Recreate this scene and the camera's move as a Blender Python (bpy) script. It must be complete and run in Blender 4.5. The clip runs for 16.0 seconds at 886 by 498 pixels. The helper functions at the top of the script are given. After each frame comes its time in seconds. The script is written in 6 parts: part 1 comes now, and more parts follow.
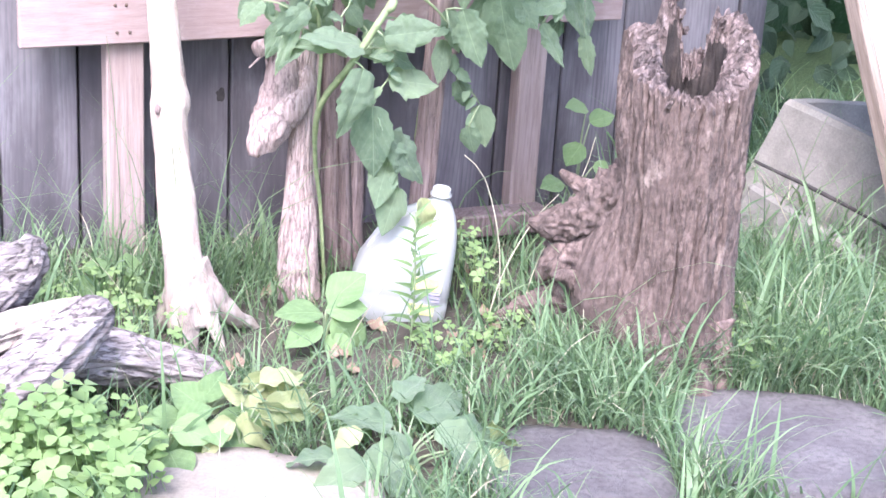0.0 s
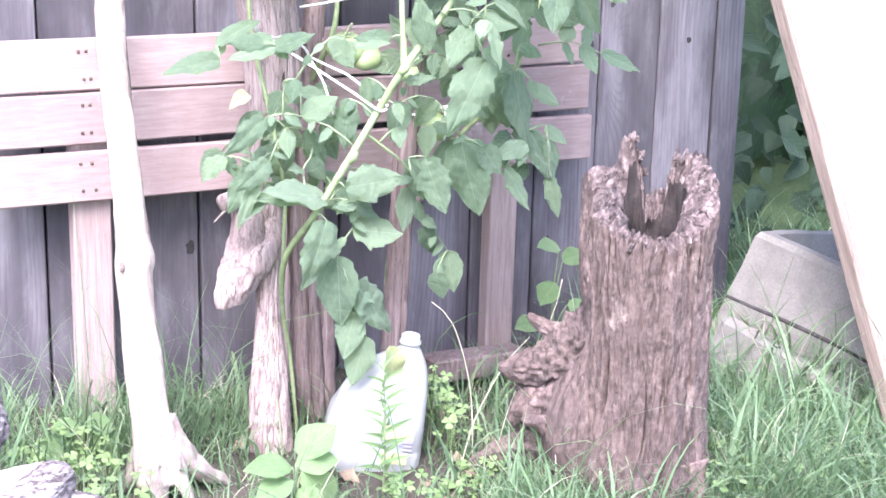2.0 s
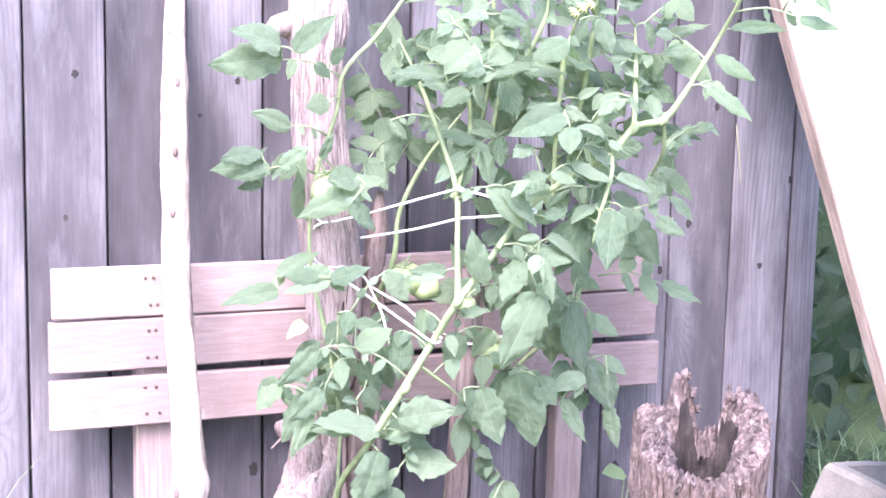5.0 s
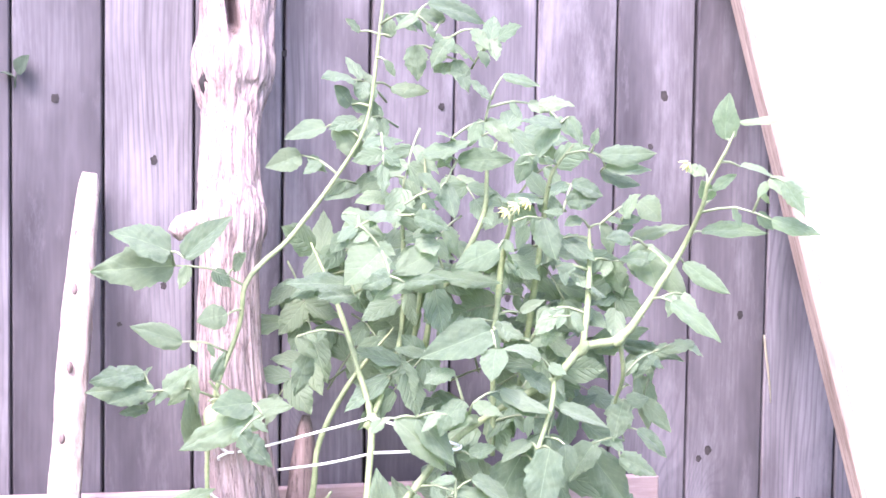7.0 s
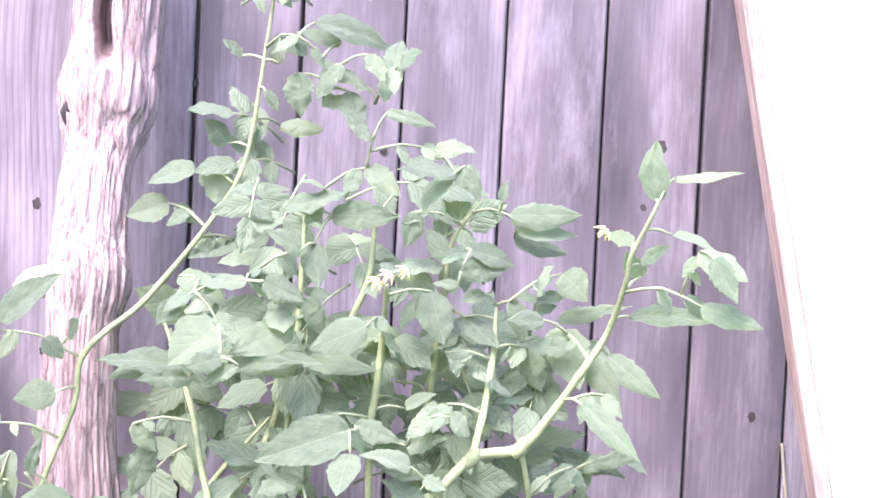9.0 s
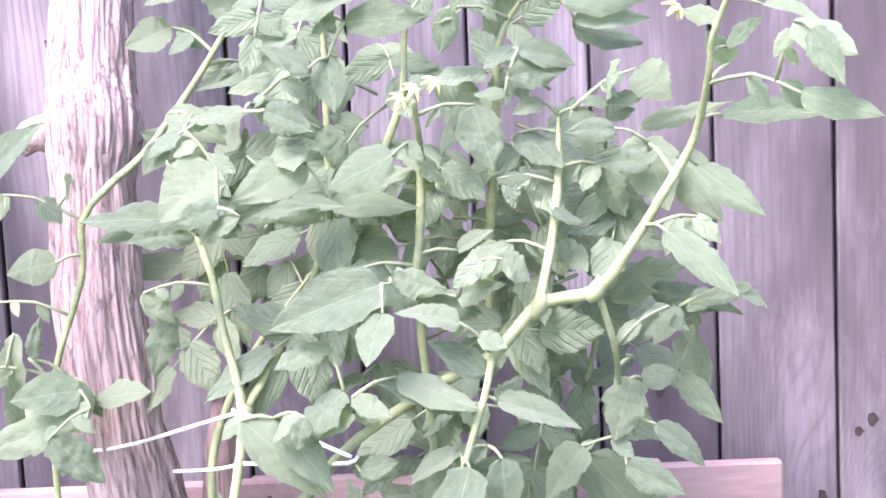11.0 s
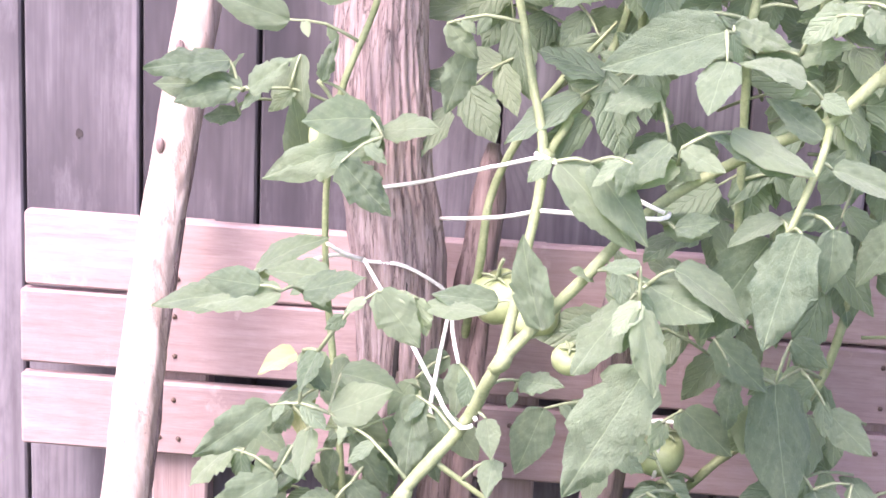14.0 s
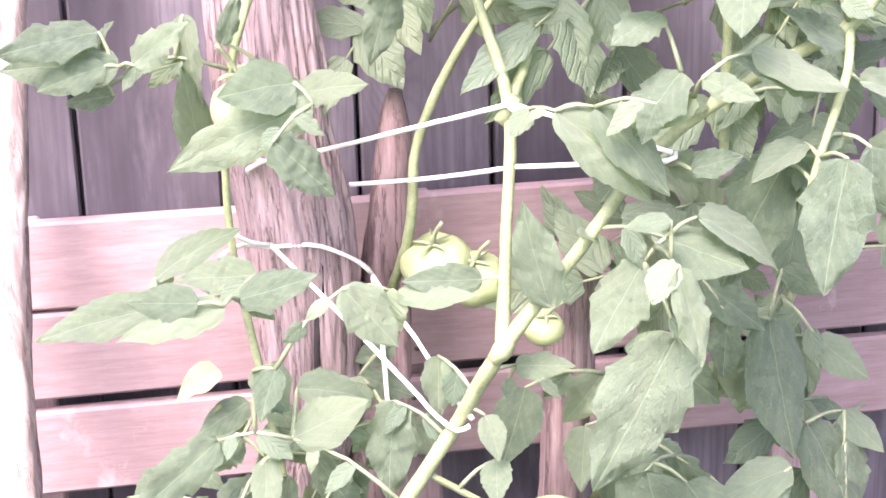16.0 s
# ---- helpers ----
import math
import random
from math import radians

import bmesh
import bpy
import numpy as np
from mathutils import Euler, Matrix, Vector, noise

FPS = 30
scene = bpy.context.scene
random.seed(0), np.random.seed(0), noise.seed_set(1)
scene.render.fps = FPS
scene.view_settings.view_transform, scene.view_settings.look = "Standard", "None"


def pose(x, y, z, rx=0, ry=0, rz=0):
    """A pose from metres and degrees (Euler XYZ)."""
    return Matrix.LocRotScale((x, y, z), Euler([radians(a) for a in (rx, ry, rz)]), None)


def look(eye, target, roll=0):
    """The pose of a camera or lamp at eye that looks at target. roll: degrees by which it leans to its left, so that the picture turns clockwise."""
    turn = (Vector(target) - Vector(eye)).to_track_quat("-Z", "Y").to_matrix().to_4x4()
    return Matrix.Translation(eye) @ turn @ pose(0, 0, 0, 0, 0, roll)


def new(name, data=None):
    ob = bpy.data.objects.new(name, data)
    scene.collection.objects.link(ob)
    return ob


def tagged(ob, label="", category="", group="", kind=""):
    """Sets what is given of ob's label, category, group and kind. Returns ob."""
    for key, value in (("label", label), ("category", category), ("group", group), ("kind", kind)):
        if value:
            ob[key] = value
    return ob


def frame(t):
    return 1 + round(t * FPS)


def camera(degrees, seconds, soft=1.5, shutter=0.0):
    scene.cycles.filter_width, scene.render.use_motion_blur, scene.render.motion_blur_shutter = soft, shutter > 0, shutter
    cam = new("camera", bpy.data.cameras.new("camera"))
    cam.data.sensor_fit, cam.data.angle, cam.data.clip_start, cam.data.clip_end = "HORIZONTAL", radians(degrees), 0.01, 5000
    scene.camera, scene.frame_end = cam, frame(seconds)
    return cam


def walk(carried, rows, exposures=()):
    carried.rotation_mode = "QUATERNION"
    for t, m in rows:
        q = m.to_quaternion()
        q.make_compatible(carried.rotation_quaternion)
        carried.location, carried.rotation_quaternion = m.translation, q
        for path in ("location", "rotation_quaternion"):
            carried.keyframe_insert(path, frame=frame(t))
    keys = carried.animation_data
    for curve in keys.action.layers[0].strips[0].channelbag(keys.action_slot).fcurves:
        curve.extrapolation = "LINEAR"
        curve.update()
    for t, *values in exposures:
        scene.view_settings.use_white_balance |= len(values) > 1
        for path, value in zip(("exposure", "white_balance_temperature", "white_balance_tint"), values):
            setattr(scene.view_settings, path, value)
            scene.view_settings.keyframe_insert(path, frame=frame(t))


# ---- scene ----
# exposure and white balance: seconds, stops, kelvin, tint
EXPO = [(0, 2.34, 5750, 16), (3, 2.60, 5750, 19), (6.5, 2.61, 5880, 31), (8, 2.55, 6000, 34), (10.5, 2.46, 6050, 36), (12, 2.58, 6180, 42), (13, 2.44, 6420, 42), (14, 2.32, 6400, 36), (14.5, 2.35, 6450, 34), (15, 2.52, 6420, 33), (16, 2.55, 6480, 37)]
# ---- camera and its walk ----
cam = camera(29.85, 16.0, soft=1.6)
PATH = [
    (0, look((-1.2521, -2.8659, 1.0986), (-0.4126, -1.1861, 0.4105), 3.46)),
    (0.5, look((-1.2247, -2.8721, 1.1117), (-0.4124, -1.1678, 0.4516), 2.84)),
    (1, look((-1.1966, -2.8773, 1.1241), (-0.3759, -1.1682, 0.4874), 1.99)),
    (1.5, look((-1.1762, -2.8791, 1.1181), (-0.3444, -1.1600, 0.5242), 1.59)),
    (2, look((-1.1861, -2.8731, 1.1339), (-0.3390, -1.1458, 0.5872), 1.40)),
    (2.5, look((-1.1825, -2.8677, 1.1414), (-0.3657, -1.1211, 0.6100), 1.04)),
    (3, look((-1.1713, -2.8756, 1.1603), (-0.3524, -1.1139, 0.6851), 0.48)),
    (3.2, look((-1.1904, -2.8768, 1.1651), (-0.3486, -1.1175, 0.7222), 0.58)),
    (5.3, look((-1.0450, -2.9182, 1.2141), (-0.3213, -1.0784, 0.9112), 1.16)),
    (5.5, look((-1.0098, -2.9178, 1.2085), (-0.2642, -1.0828, 0.9315), 0.86)),
    (6, look((-0.8969, -2.7826, 1.2204), (-0.1674, -0.9324, 1.0090), 1.24)),
    (6.5, look((-0.7634, -2.6917, 1.2387), (-0.0970, -0.8132, 1.0732), -0.75)),
    (7, look((-0.5327, -2.6678, 1.2490), (-0.0538, -0.7305, 1.1153), 0.94)),
    (7.5, look((-0.3881, -2.6371, 1.2537), (-0.0356, -0.6724, 1.1287), 0.91)),
    (8, look((-0.2692, -2.5219, 1.2603), (0.0129, -0.5439, 1.1705), 4.78)),
    (8.2, look((-0.2197, -2.4657, 1.2633), (0.0969, -0.4921, 1.1968), 4.19)),
    (10.3, look((0.1590, -2.0566, 1.2512), (0.1072, -0.0649, 1.0768), -0.18)),
    (10.5, look((0.1408, -2.0116, 1.2510), (0.1141, -0.0252, 1.0190), -0.63)),
    (11, look((0.1665, -1.9507, 1.2299), (0.1017, 0.0269, 0.9384), -2.80)),
    (11.5, look((0.2769, -1.8976, 1.2402), (0.0803, 0.0681, 0.9279), -1.15)),
    (12, look((0.3308, -1.8768, 1.2394), (0.0276, 0.0644, 0.8655), -1.74)),
    (12.5, look((0.3331, -1.8764, 1.2329), (-0.0938, 0.0375, 0.8394), -1.96)),
    (13, look((0.2288, -1.8891, 1.2370), (-0.2623, 0.0054, 0.8252), -0.56)),
    (13.5, look((0.0487, -1.9026, 1.1651), (-0.2920, 0.0258, 0.7588), 2.26)),
    (14, look((-0.0463, -1.8991, 1.1425), (-0.2032, 0.0330, 0.6502), 2.80)),
    (14.5, look((-0.1231, -1.8496, 1.1181), (-0.1883, 0.0601, 0.5275), 3.02)),
    (15, look((-0.1815, -1.6894, 1.0734), (-0.0570, 0.2212, 0.4954), 1.66)),
    (15.5, look((-0.2585, -1.6221, 1.1050), (-0.0366, 0.2673, 0.4877), 2.61)),
    (16, look((-0.3462, -1.6495, 1.1475), (-0.0170, 0.2246, 0.5315), -1.41)),
]
walk(cam, PATH, exposures=EXPO)

# ---- world and sun: bright overcast day, light from high behind the viewer's left ----
SUN_EL, SUN_AZ = 53, 216
world = bpy.data.worlds.new("sky")
scene.world = world
world.use_nodes = True
wn = world.node_tree
sky = wn.nodes.new("ShaderNodeTexSky")
sky.sky_type, sky.sun_disc = "NISHITA", False
sky.sun_elevation, sky.sun_rotation = radians(SUN_EL), radians(SUN_AZ)
sky.dust_density, sky.ozone_density = 3.0, 1.0
wn.links.new(sky.outputs[0], wn.nodes["Background"].inputs[0])
wn.nodes["Background"].inputs[1].default_value = 0.15
sun = new("sun", bpy.data.lights.new("sun", "SUN"))
sun.data.energy, sun.data.angle, sun.data.color = 1.65, radians(28), (1.0, 0.96, 0.9)
sun_from = Vector((math.sin(radians(SUN_AZ)) * math.cos(radians(SUN_EL)), math.cos(radians(SUN_AZ)) * math.cos(radians(SUN_EL)), math.sin(radians(SUN_EL))))
sun.matrix_world = look(sun_from * 10, (0, 0, 0))

# ---- materials ----
class Nodes:
    def __init__(self, name):
        self.m = bpy.data.materials.new(name)
        self.m.use_nodes = True
        self.t = self.m.node_tree
        self.b = self.t.nodes["Principled BSDF"]
        self.out = self.t.nodes["Material Output"]

    def add(self, kind, **kw):
        n = self.t.nodes.new(kind)
        for k, v in kw.items():
            n.inputs[k].default_value = v
        return n

    def link(self, a, b):
        self.t.links.new(a, b)

    def coords(self, scale=(1, 1, 1), random_shift=True, uv=False):
        tc = self.add("ShaderNodeTexCoord")
        mp = self.add("ShaderNodeMapping")
        mp.inputs["Scale"].default_value = scale
        self.link(tc.outputs["UV" if uv else "Object"], mp.inputs["Vector"])
        if random_shift:
            oi = self.add("ShaderNodeObjectInfo")
            mul = self.add("ShaderNodeMath")
            mul.operation = "MULTIPLY"
            mul.inputs[1].default_value = 37.0
            self.link(oi.outputs["Random"], mul.inputs[0])
            self.link(mul.outputs[0], mp.inputs["Location"])
        return mp.outputs[0]

    def noise(self, vec, scale, detail=6, rough=0.6):
        n = self.add("ShaderNodeTexNoise", Scale=scale, Detail=detail, Roughness=rough)
        self.link(vec, n.inputs["Vector"])
        return n.outputs["Fac"]

    def ramp(self, fac, stops):
        r = self.add("ShaderNodeValToRGB")
        el = r.color_ramp.elements
        while len(el) < len(stops):
            el.new(0.5)
        for e, (p, c) in zip(el, stops):
            e.position, e.color = p, (*c, 1)
        self.link(fac, r.inputs["Fac"])
        return r.outputs["Color"]

    def mix(self, fac, a, b, blend="MIX"):
        x = self.add("ShaderNodeMixRGB")
        x.blend_type = blend
        for sock, v in (("Fac", fac), ("Color1", a), ("Color2", b)):
            if isinstance(v, (int, float)):
                x.inputs[sock].default_value = v
            elif isinstance(v, tuple):
                x.inputs[sock].default_value = (*v, 1)
            else:
                self.link(v, x.inputs[sock])
        return x.outputs[0]

    def bump(self, height, strength, dist):
        b = self.add("ShaderNodeBump", Strength=strength, Distance=dist)
        self.link(height, b.inputs["Height"])
        self.link(b.outputs[0], self.b.inputs["Normal"])
        return b.outputs[0]

    def base(self, col, rough=0.8):
        self.link(col, self.b.inputs["Base Color"])
        self.b.inputs["Roughness"].default_value = rough


def wood_mat(name, dark, mid, light, grain=(60, 60, 3), rough=0.85, blotch=4.0, bump=0.5, spots=None, dist=0.003, cracks=0.6, figure=0.0, checks=None):
    """Weathered wood: fine grain lengthwise, thin dark checks, broad blotches; pieces differ in tone. figure: curved growth rings on sawn faces."""
    n = Nodes(name)
    g = n.noise(n.coords(grain), 1.0, 9, 0.7)
    big = n.noise(n.coords((blotch, blotch, blotch * 0.5)), 1.0, 5, 0.6)
    col = n.ramp(g, ((0.32, dark), (0.5, mid), (0.66, light)))
    if figure:
        wv = n.add("ShaderNodeTexWave", Scale=9.0, Distortion=9.0, Detail=3.0)
        wv.inputs["Detail Scale"].default_value = 1.2
        n.link(n.coords(tuple(0.05 if q == min(grain) else 1.0 for q in grain)), wv.inputs["Vector"])
        col = n.mix(n.ramp(wv.outputs["Fac"], ((0.0, (figure, figure, figure)), (0.55, (0, 0, 0)))), col, dark)
    col = n.mix(n.ramp(big, ((0.40, (0, 0, 0)), (0.72, (0.6, 0.6, 0.6)))), col, dark)
    check = n.noise(n.coords(checks or tuple(q * 0.55 for q in grain)), 1.0, 6, 0.6)
    line = n.ramp(check, ((0.47, (0, 0, 0)), (0.49, (cracks, cracks, cracks)), (0.51, (0, 0, 0))))
    col = n.mix(line, col, tuple(q * 0.35 for q in dark))
    oi = n.add("ShaderNodeObjectInfo")
    tone = n.ramp(oi.outputs["Random"], ((0.0, (0.80, 0.80, 0.83)), (1.0, (1.12, 1.1, 1.12))))
    col = n.mix(1.0, col, tone, "MULTIPLY")
    if spots:
        col = n.mix(n.ramp(n.noise(n.coords((14, 14, 9)), 1.0, 6, 0.7), ((0.60, (0, 0, 0)), (0.70, (0.8, 0.8, 0.8)))), col, spots)
    n.base(col, rough)
    n.bump(n.mix(0.5, g, n.mix(1.0, (1, 1, 1), line, "SUBTRACT")), bump, dist)
    return n.m


def fence_mat():
    """Sawn softwood gone grey: growth lines that run lengthwise and close into rings round knots, streaks, rain stains."""
    n = Nodes("weathered_grey_boards")

    def math_node(op, a, b=None, c=None):
        m = n.add("ShaderNodeMath")
        m.operation = op
        for i, v in enumerate((a, b, c)):
            if v is None:
                continue
            if isinstance(v, (int, float)):
                m.inputs[i].default_value = v
            else:
                n.link(v, m.inputs[i])
        return m.outputs[0]

    vor = n.add("ShaderNodeTexVoronoi", Scale=1.0, Randomness=1.0)
    n.link(n.coords((5.0, 0.0, 1.9)), vor.inputs["Vector"])
    d = vor.outputs["Distance"]
    rise = math_node("POWER", 2.718, math_node("MULTIPLY", math_node("MULTIPLY", d, d), -26.0))
    sep = n.add("ShaderNodeSeparateXYZ")
    n.link(n.coords((1, 1, 1)), sep.inputs[0])
    sway = n.noise(n.coords((4, 4, 0.9)), 1.0, 3, 0.5)
    h = math_node("ADD", math_node("MULTIPLY", sep.outputs["X"], 640.0), math_node("ADD", math_node("MULTIPLY", sway, 75.0), math_node("MULTIPLY", rise, 62.0)))
    rings = math_node("MULTIPLY_ADD", math_node("SINE", h), 0.5, 0.5)
    fine = n.noise(n.coords((150, 150, 5)), 1.0, 6, 0.65)
    patch = n.noise(n.coords((6, 6, 1.6)), 1.0, 5, 0.6)
    stain = n.noise(n.coords((18, 18, 1.1)), 1.0, 4, 0.6)
    col = n.ramp(patch, ((0.34, (0.046, 0.039, 0.046)), (0.50, (0.112, 0.098, 0.109)), (0.66, (0.235, 0.211, 0.228))))
    where = n.ramp(n.noise(n.coords((7, 7, 1.3)), 1.0, 4, 0.6), ((0.42, (0.06, 0.06, 0.06)), (0.68, (0.55, 0.55, 0.55))))
    col = n.mix(n.mix(1.0, n.ramp(rings, ((0.0, (0.8, 0.8, 0.8)), (0.45, (0.0, 0.0, 0.0)))), where, "MULTIPLY"), col, (0.065, 0.056, 0.066))
    col = n.mix(n.ramp(fine, ((0.34, (0.42, 0.42, 0.42)), (0.55, (0, 0, 0)))), col, (0.07, 0.061, 0.07))
    worn = n.noise(n.coords((15, 15, 3.6)), 1.0, 7, 0.7)
    col = n.mix(n.ramp(worn, ((0.52, (0, 0, 0)), (0.70, (0.38, 0.38, 0.38)))), col, (0.31, 0.285, 0.305))
    col = n.mix(n.ramp(d, ((0.05, (0.55, 0.55, 0.55)), (0.16, (0, 0, 0)))), col, (0.34, 0.31, 0.325))
    col = n.mix(n.ramp(stain, ((0.56, (0, 0, 0)), (0.76, (0.55, 0.55, 0.55)))), col, (0.055, 0.048, 0.055))
    col = n.mix(n.ramp(d, ((0.035, (0.85, 0.85, 0.85)), (0.06, (0, 0, 0)))), col, (0.03, 0.025, 0.028))
    oi = n.add("ShaderNodeObjectInfo")
    col = n.mix(1.0, col, n.ramp(oi.outputs["Random"], ((0.0, (0.84, 0.84, 0.87)), (1.0, (1.12, 1.1, 1.12)))), "MULTIPLY")
    n.base(col, 0.85)
    n.bump(n.mix(0.3, fine, rings), 0.25, 0.0015)
    return n.m


def mottled(name, stops, scale=12, fine=120, rough=0.85, bump=0.4, dist=0.002, stretch=(1, 1, 1)):
    n = Nodes(name)
    a = n.noise(n.coords(stretch), scale, 6, 0.6)
    f = n.noise(n.coords(stretch), fine, 5, 0.7)
    col = n.ramp(a, stops)
    col = n.mix(0.45, col, n.ramp(f, ((0.3, (0.35, 0.35, 0.35)), (0.7, (1.0, 1.0, 1.0)))), "MULTIPLY")
    col = n.mix(1.0, col, (1.35, 1.35, 1.35), "MULTIPLY")
    n.base(col, rough)
    n.bump(n.mix(0.5, a, f), bump, dist)
    return n.m


def leaf_mat(name, dark, mid, light, trans=0.35, rough=0.55, veins=True, spec=0.35, puff=1.0):
    """Leaf with midrib and side veins across its u (along), v (across) layout, and light passing through."""
    n = Nodes(name)
    oi = n.add("ShaderNodeObjectInfo")
    geo = n.add("ShaderNodeNewGeometry")
    rnd = n.add("ShaderNodeMath")
    rnd.operation = "ADD"
    n.link(oi.outputs["Random"], rnd.inputs[0])
    n.link(geo.outputs["Random Per Island"], rnd.inputs[1])
    fr = n.add("ShaderNodeMath")
    fr.operation = "FRACT"
    n.link(rnd.outputs[0], fr.inputs[0])
    col = n.ramp(fr.outputs[0], ((0.0, dark), (0.5, mid), (1.0, light)))
    blot = n.noise(n.coords((1, 1, 1)), 5, 4, 0.6)
    col = n.mix(n.ramp(blot, ((0.35, (0, 0, 0)), (0.75, (0.5, 0.5, 0.5)))), col, light)
    if veins:
        tc = n.add("ShaderNodeTexCoord")
        sep = n.add("ShaderNodeSeparateXYZ")
        n.link(tc.outputs["UV"], sep.inputs[0])
        av = n.add("ShaderNodeMath")
        av.operation = "ABSOLUTE"
        n.link(sep.outputs["Y"], av.inputs[0])
        sub = n.add("ShaderNodeMath")
        sub.operation = "MULTIPLY_ADD"
        n.link(av.outputs[0], sub.inputs[0])
        sub.inputs[1].default_value = -0.55
        warp = n.noise(n.coords((1, 1, 1)), 30, 2, 0.5)
        bent = n.add("ShaderNodeMath")
        bent.operation = "MULTIPLY_ADD"
        bent.inputs[1].default_value = 0.20
        n.link(warp, bent.inputs[0])
        n.link(sep.outputs["X"], bent.inputs[2])
        n.link(bent.outputs[0], sub.inputs[2])
        wave = n.add("ShaderNodeMath")
        wave.operation = "MULTIPLY"
        wave.inputs[1].default_value = 33.0
        n.link(sub.outputs[0], wave.inputs[0])
        sn = n.add("ShaderNodeMath")
        sn.operation = "SINE"
        n.link(wave.outputs[0], sn.inputs[0])
        side = n.ramp(sn.outputs[0], ((0.80, (0, 0, 0)), (1.0, (0.12, 0.12, 0.12))))
        mid_rib = n.ramp(av.outputs[0], ((0.0, (0.40, 0.40, 0.40)), (0.028, (0, 0, 0))))
        v = n.mix(1.0, side, mid_rib, "LIGHTEN")
        col = n.mix(v, col, tuple(min(1, c * 1.5 + 0.03) for c in light))
        quilt = n.ramp(sn.outputs[0], ((0.30, (1, 1, 1)), (0.80, (0.78, 0.78, 0.78)), (1.0, (0.55, 0.55, 0.55))))
        inv = n.mix(1.0, quilt, mid_rib, "SUBTRACT")
        small = n.noise(n.coords((1, 1, 1)), 34, 4, 0.65)
        n.bump(n.mix(0.55, inv, small), 0.36 * puff, 0.035)
    n.base(col, rough)
    n.b.inputs["Specular IOR Level"].default_value = spec
    n.b.inputs["Sheen Weight"].default_value = 0.15
    n.b.inputs["Sheen Roughness"].default_value = 0.5
    tr = n.add("ShaderNodeBsdfTranslucent")
    n.link(n.mix(1.0, col, (1.3, 1.5, 0.85), "MULTIPLY"), tr.inputs["Color"])
    mx = n.add("ShaderNodeMixShader", Fac=trans)
    n.link(n.b.outputs[0], mx.inputs[1])
    n.link(tr.outputs[0], mx.inputs[2])
    n.link(mx.outputs[0], n.out.inputs["Surface"])
    return n.m


FENCE = fence_mat()
KNOT = mottled("dark_knot", ((0.3, (0.012, 0.010, 0.010)), (0.7, (0.045, 0.036, 0.036))), 60, 200)
RACK = wood_mat("faded_rose_boards", (0.29, 0.203, 0.195), (0.345, 0.252, 0.243), (0.40, 0.302, 0.29), (14, 110, 110), blotch=16, bump=0.25, spots=(0.46, 0.36, 0.345), cracks=0.18, checks=(4, 160, 160))
POST = wood_mat("faded_rose_post", (0.24, 0.17, 0.16), (0.34, 0.257, 0.243), (0.43, 0.337, 0.32), (120, 120, 5), blotch=6, bump=0.25, cracks=0.25)
POLE = wood_mat("bleached_pole", (0.24, 0.175, 0.15), (0.38, 0.315, 0.275), (0.49, 0.427, 0.385), (60, 60, 7), blotch=11, bump=0.6, cracks=0.4, checks=(45, 45, 3))
LOG = wood_mat("bleached_driftwood", (0.235, 0.162, 0.152), (0.42, 0.318, 0.30), (0.57, 0.458, 0.432), (210, 210, 11), blotch=14, bump=1.0, dist=0.003, cracks=0.6, checks=(95, 95, 8))
STAKE = wood_mat("brown_stake", (0.12, 0.085, 0.08), (0.23, 0.165, 0.155), (0.33, 0.25, 0.235), (130, 130, 8), blotch=9, bump=0.8, cracks=0.6)
BARK = wood_mat("stump_wood", (0.066, 0.044, 0.039), (0.150, 0.103, 0.091), (0.245, 0.177, 0.158), (90, 90, 62), blotch=10, bump=1.0, dist=0.005, spots=(0.34, 0.258, 0.236), cracks=0.42, checks=(30, 30, 7))
INNER_WOOD = mottled("dark_inner_wood", ((0.3, (0.012, 0.009, 0.009)), (0.6, (0.04, 0.03, 0.028)), (0.85, (0.11, 0.08, 0.075))), 26, 140, 0.9, 0.8, 0.006)
RIMWOOD = wood_mat("rim_wood", (0.045, 0.031, 0.029), (0.15, 0.106, 0.097), (0.34, 0.265, 0.248), (80, 80, 60), blotch=40, bump=1.0, dist=0.006)
GREYLOG = wood_mat("grey_driftwood", (0.10, 0.080, 0.080), (0.27, 0.225, 0.222), (0.50, 0.435, 0.42), (12, 90, 90), blotch=20, bump=1.0, dist=0.008, cracks=0.6, checks=(7, 55, 55))
PALELOG = wood_mat("pale_driftwood", (0.20, 0.155, 0.147), (0.43, 0.355, 0.338), (0.62, 0.535, 0.51), (12, 90, 90), blotch=16, bump=1.0, dist=0.008, cracks=0.6, checks=(7, 55, 55))

CONCRETE = mottled("old_concrete", ((0.25, (0.115, 0.10, 0.092)), (0.5, (0.19, 0.17, 0.157)), (0.8, (0.25, 0.23, 0.215))), 9, 220, 0.9, 0.8, 0.003)
PALE = mottled("pale_slab", ((0.25, (0.16, 0.13, 0.115)), (0.6, (0.245, 0.21, 0.19)), (0.85, (0.31, 0.275, 0.255))), 9, 160, 0.85, 0.8, 0.004)
WHITE = mottled("white_board_paint", ((0.25, (0.70, 0.69, 0.68)), (0.7, (0.80, 0.80, 0.79))), 4, 60, 0.55, 0.1, 0.001)
EDGE = wood_mat("raw_board_edge", (0.16, 0.115, 0.09), (0.29, 0.22, 0.18), (0.38, 0.30, 0.255), (120, 120, 6), blotch=10, bump=0.3)
TWINE = mottled("white_twine", ((0.3, (0.62, 0.60, 0.56)), (0.7, (0.80, 0.78, 0.75))), 200, 600, 0.9, 0.6, 0.001)
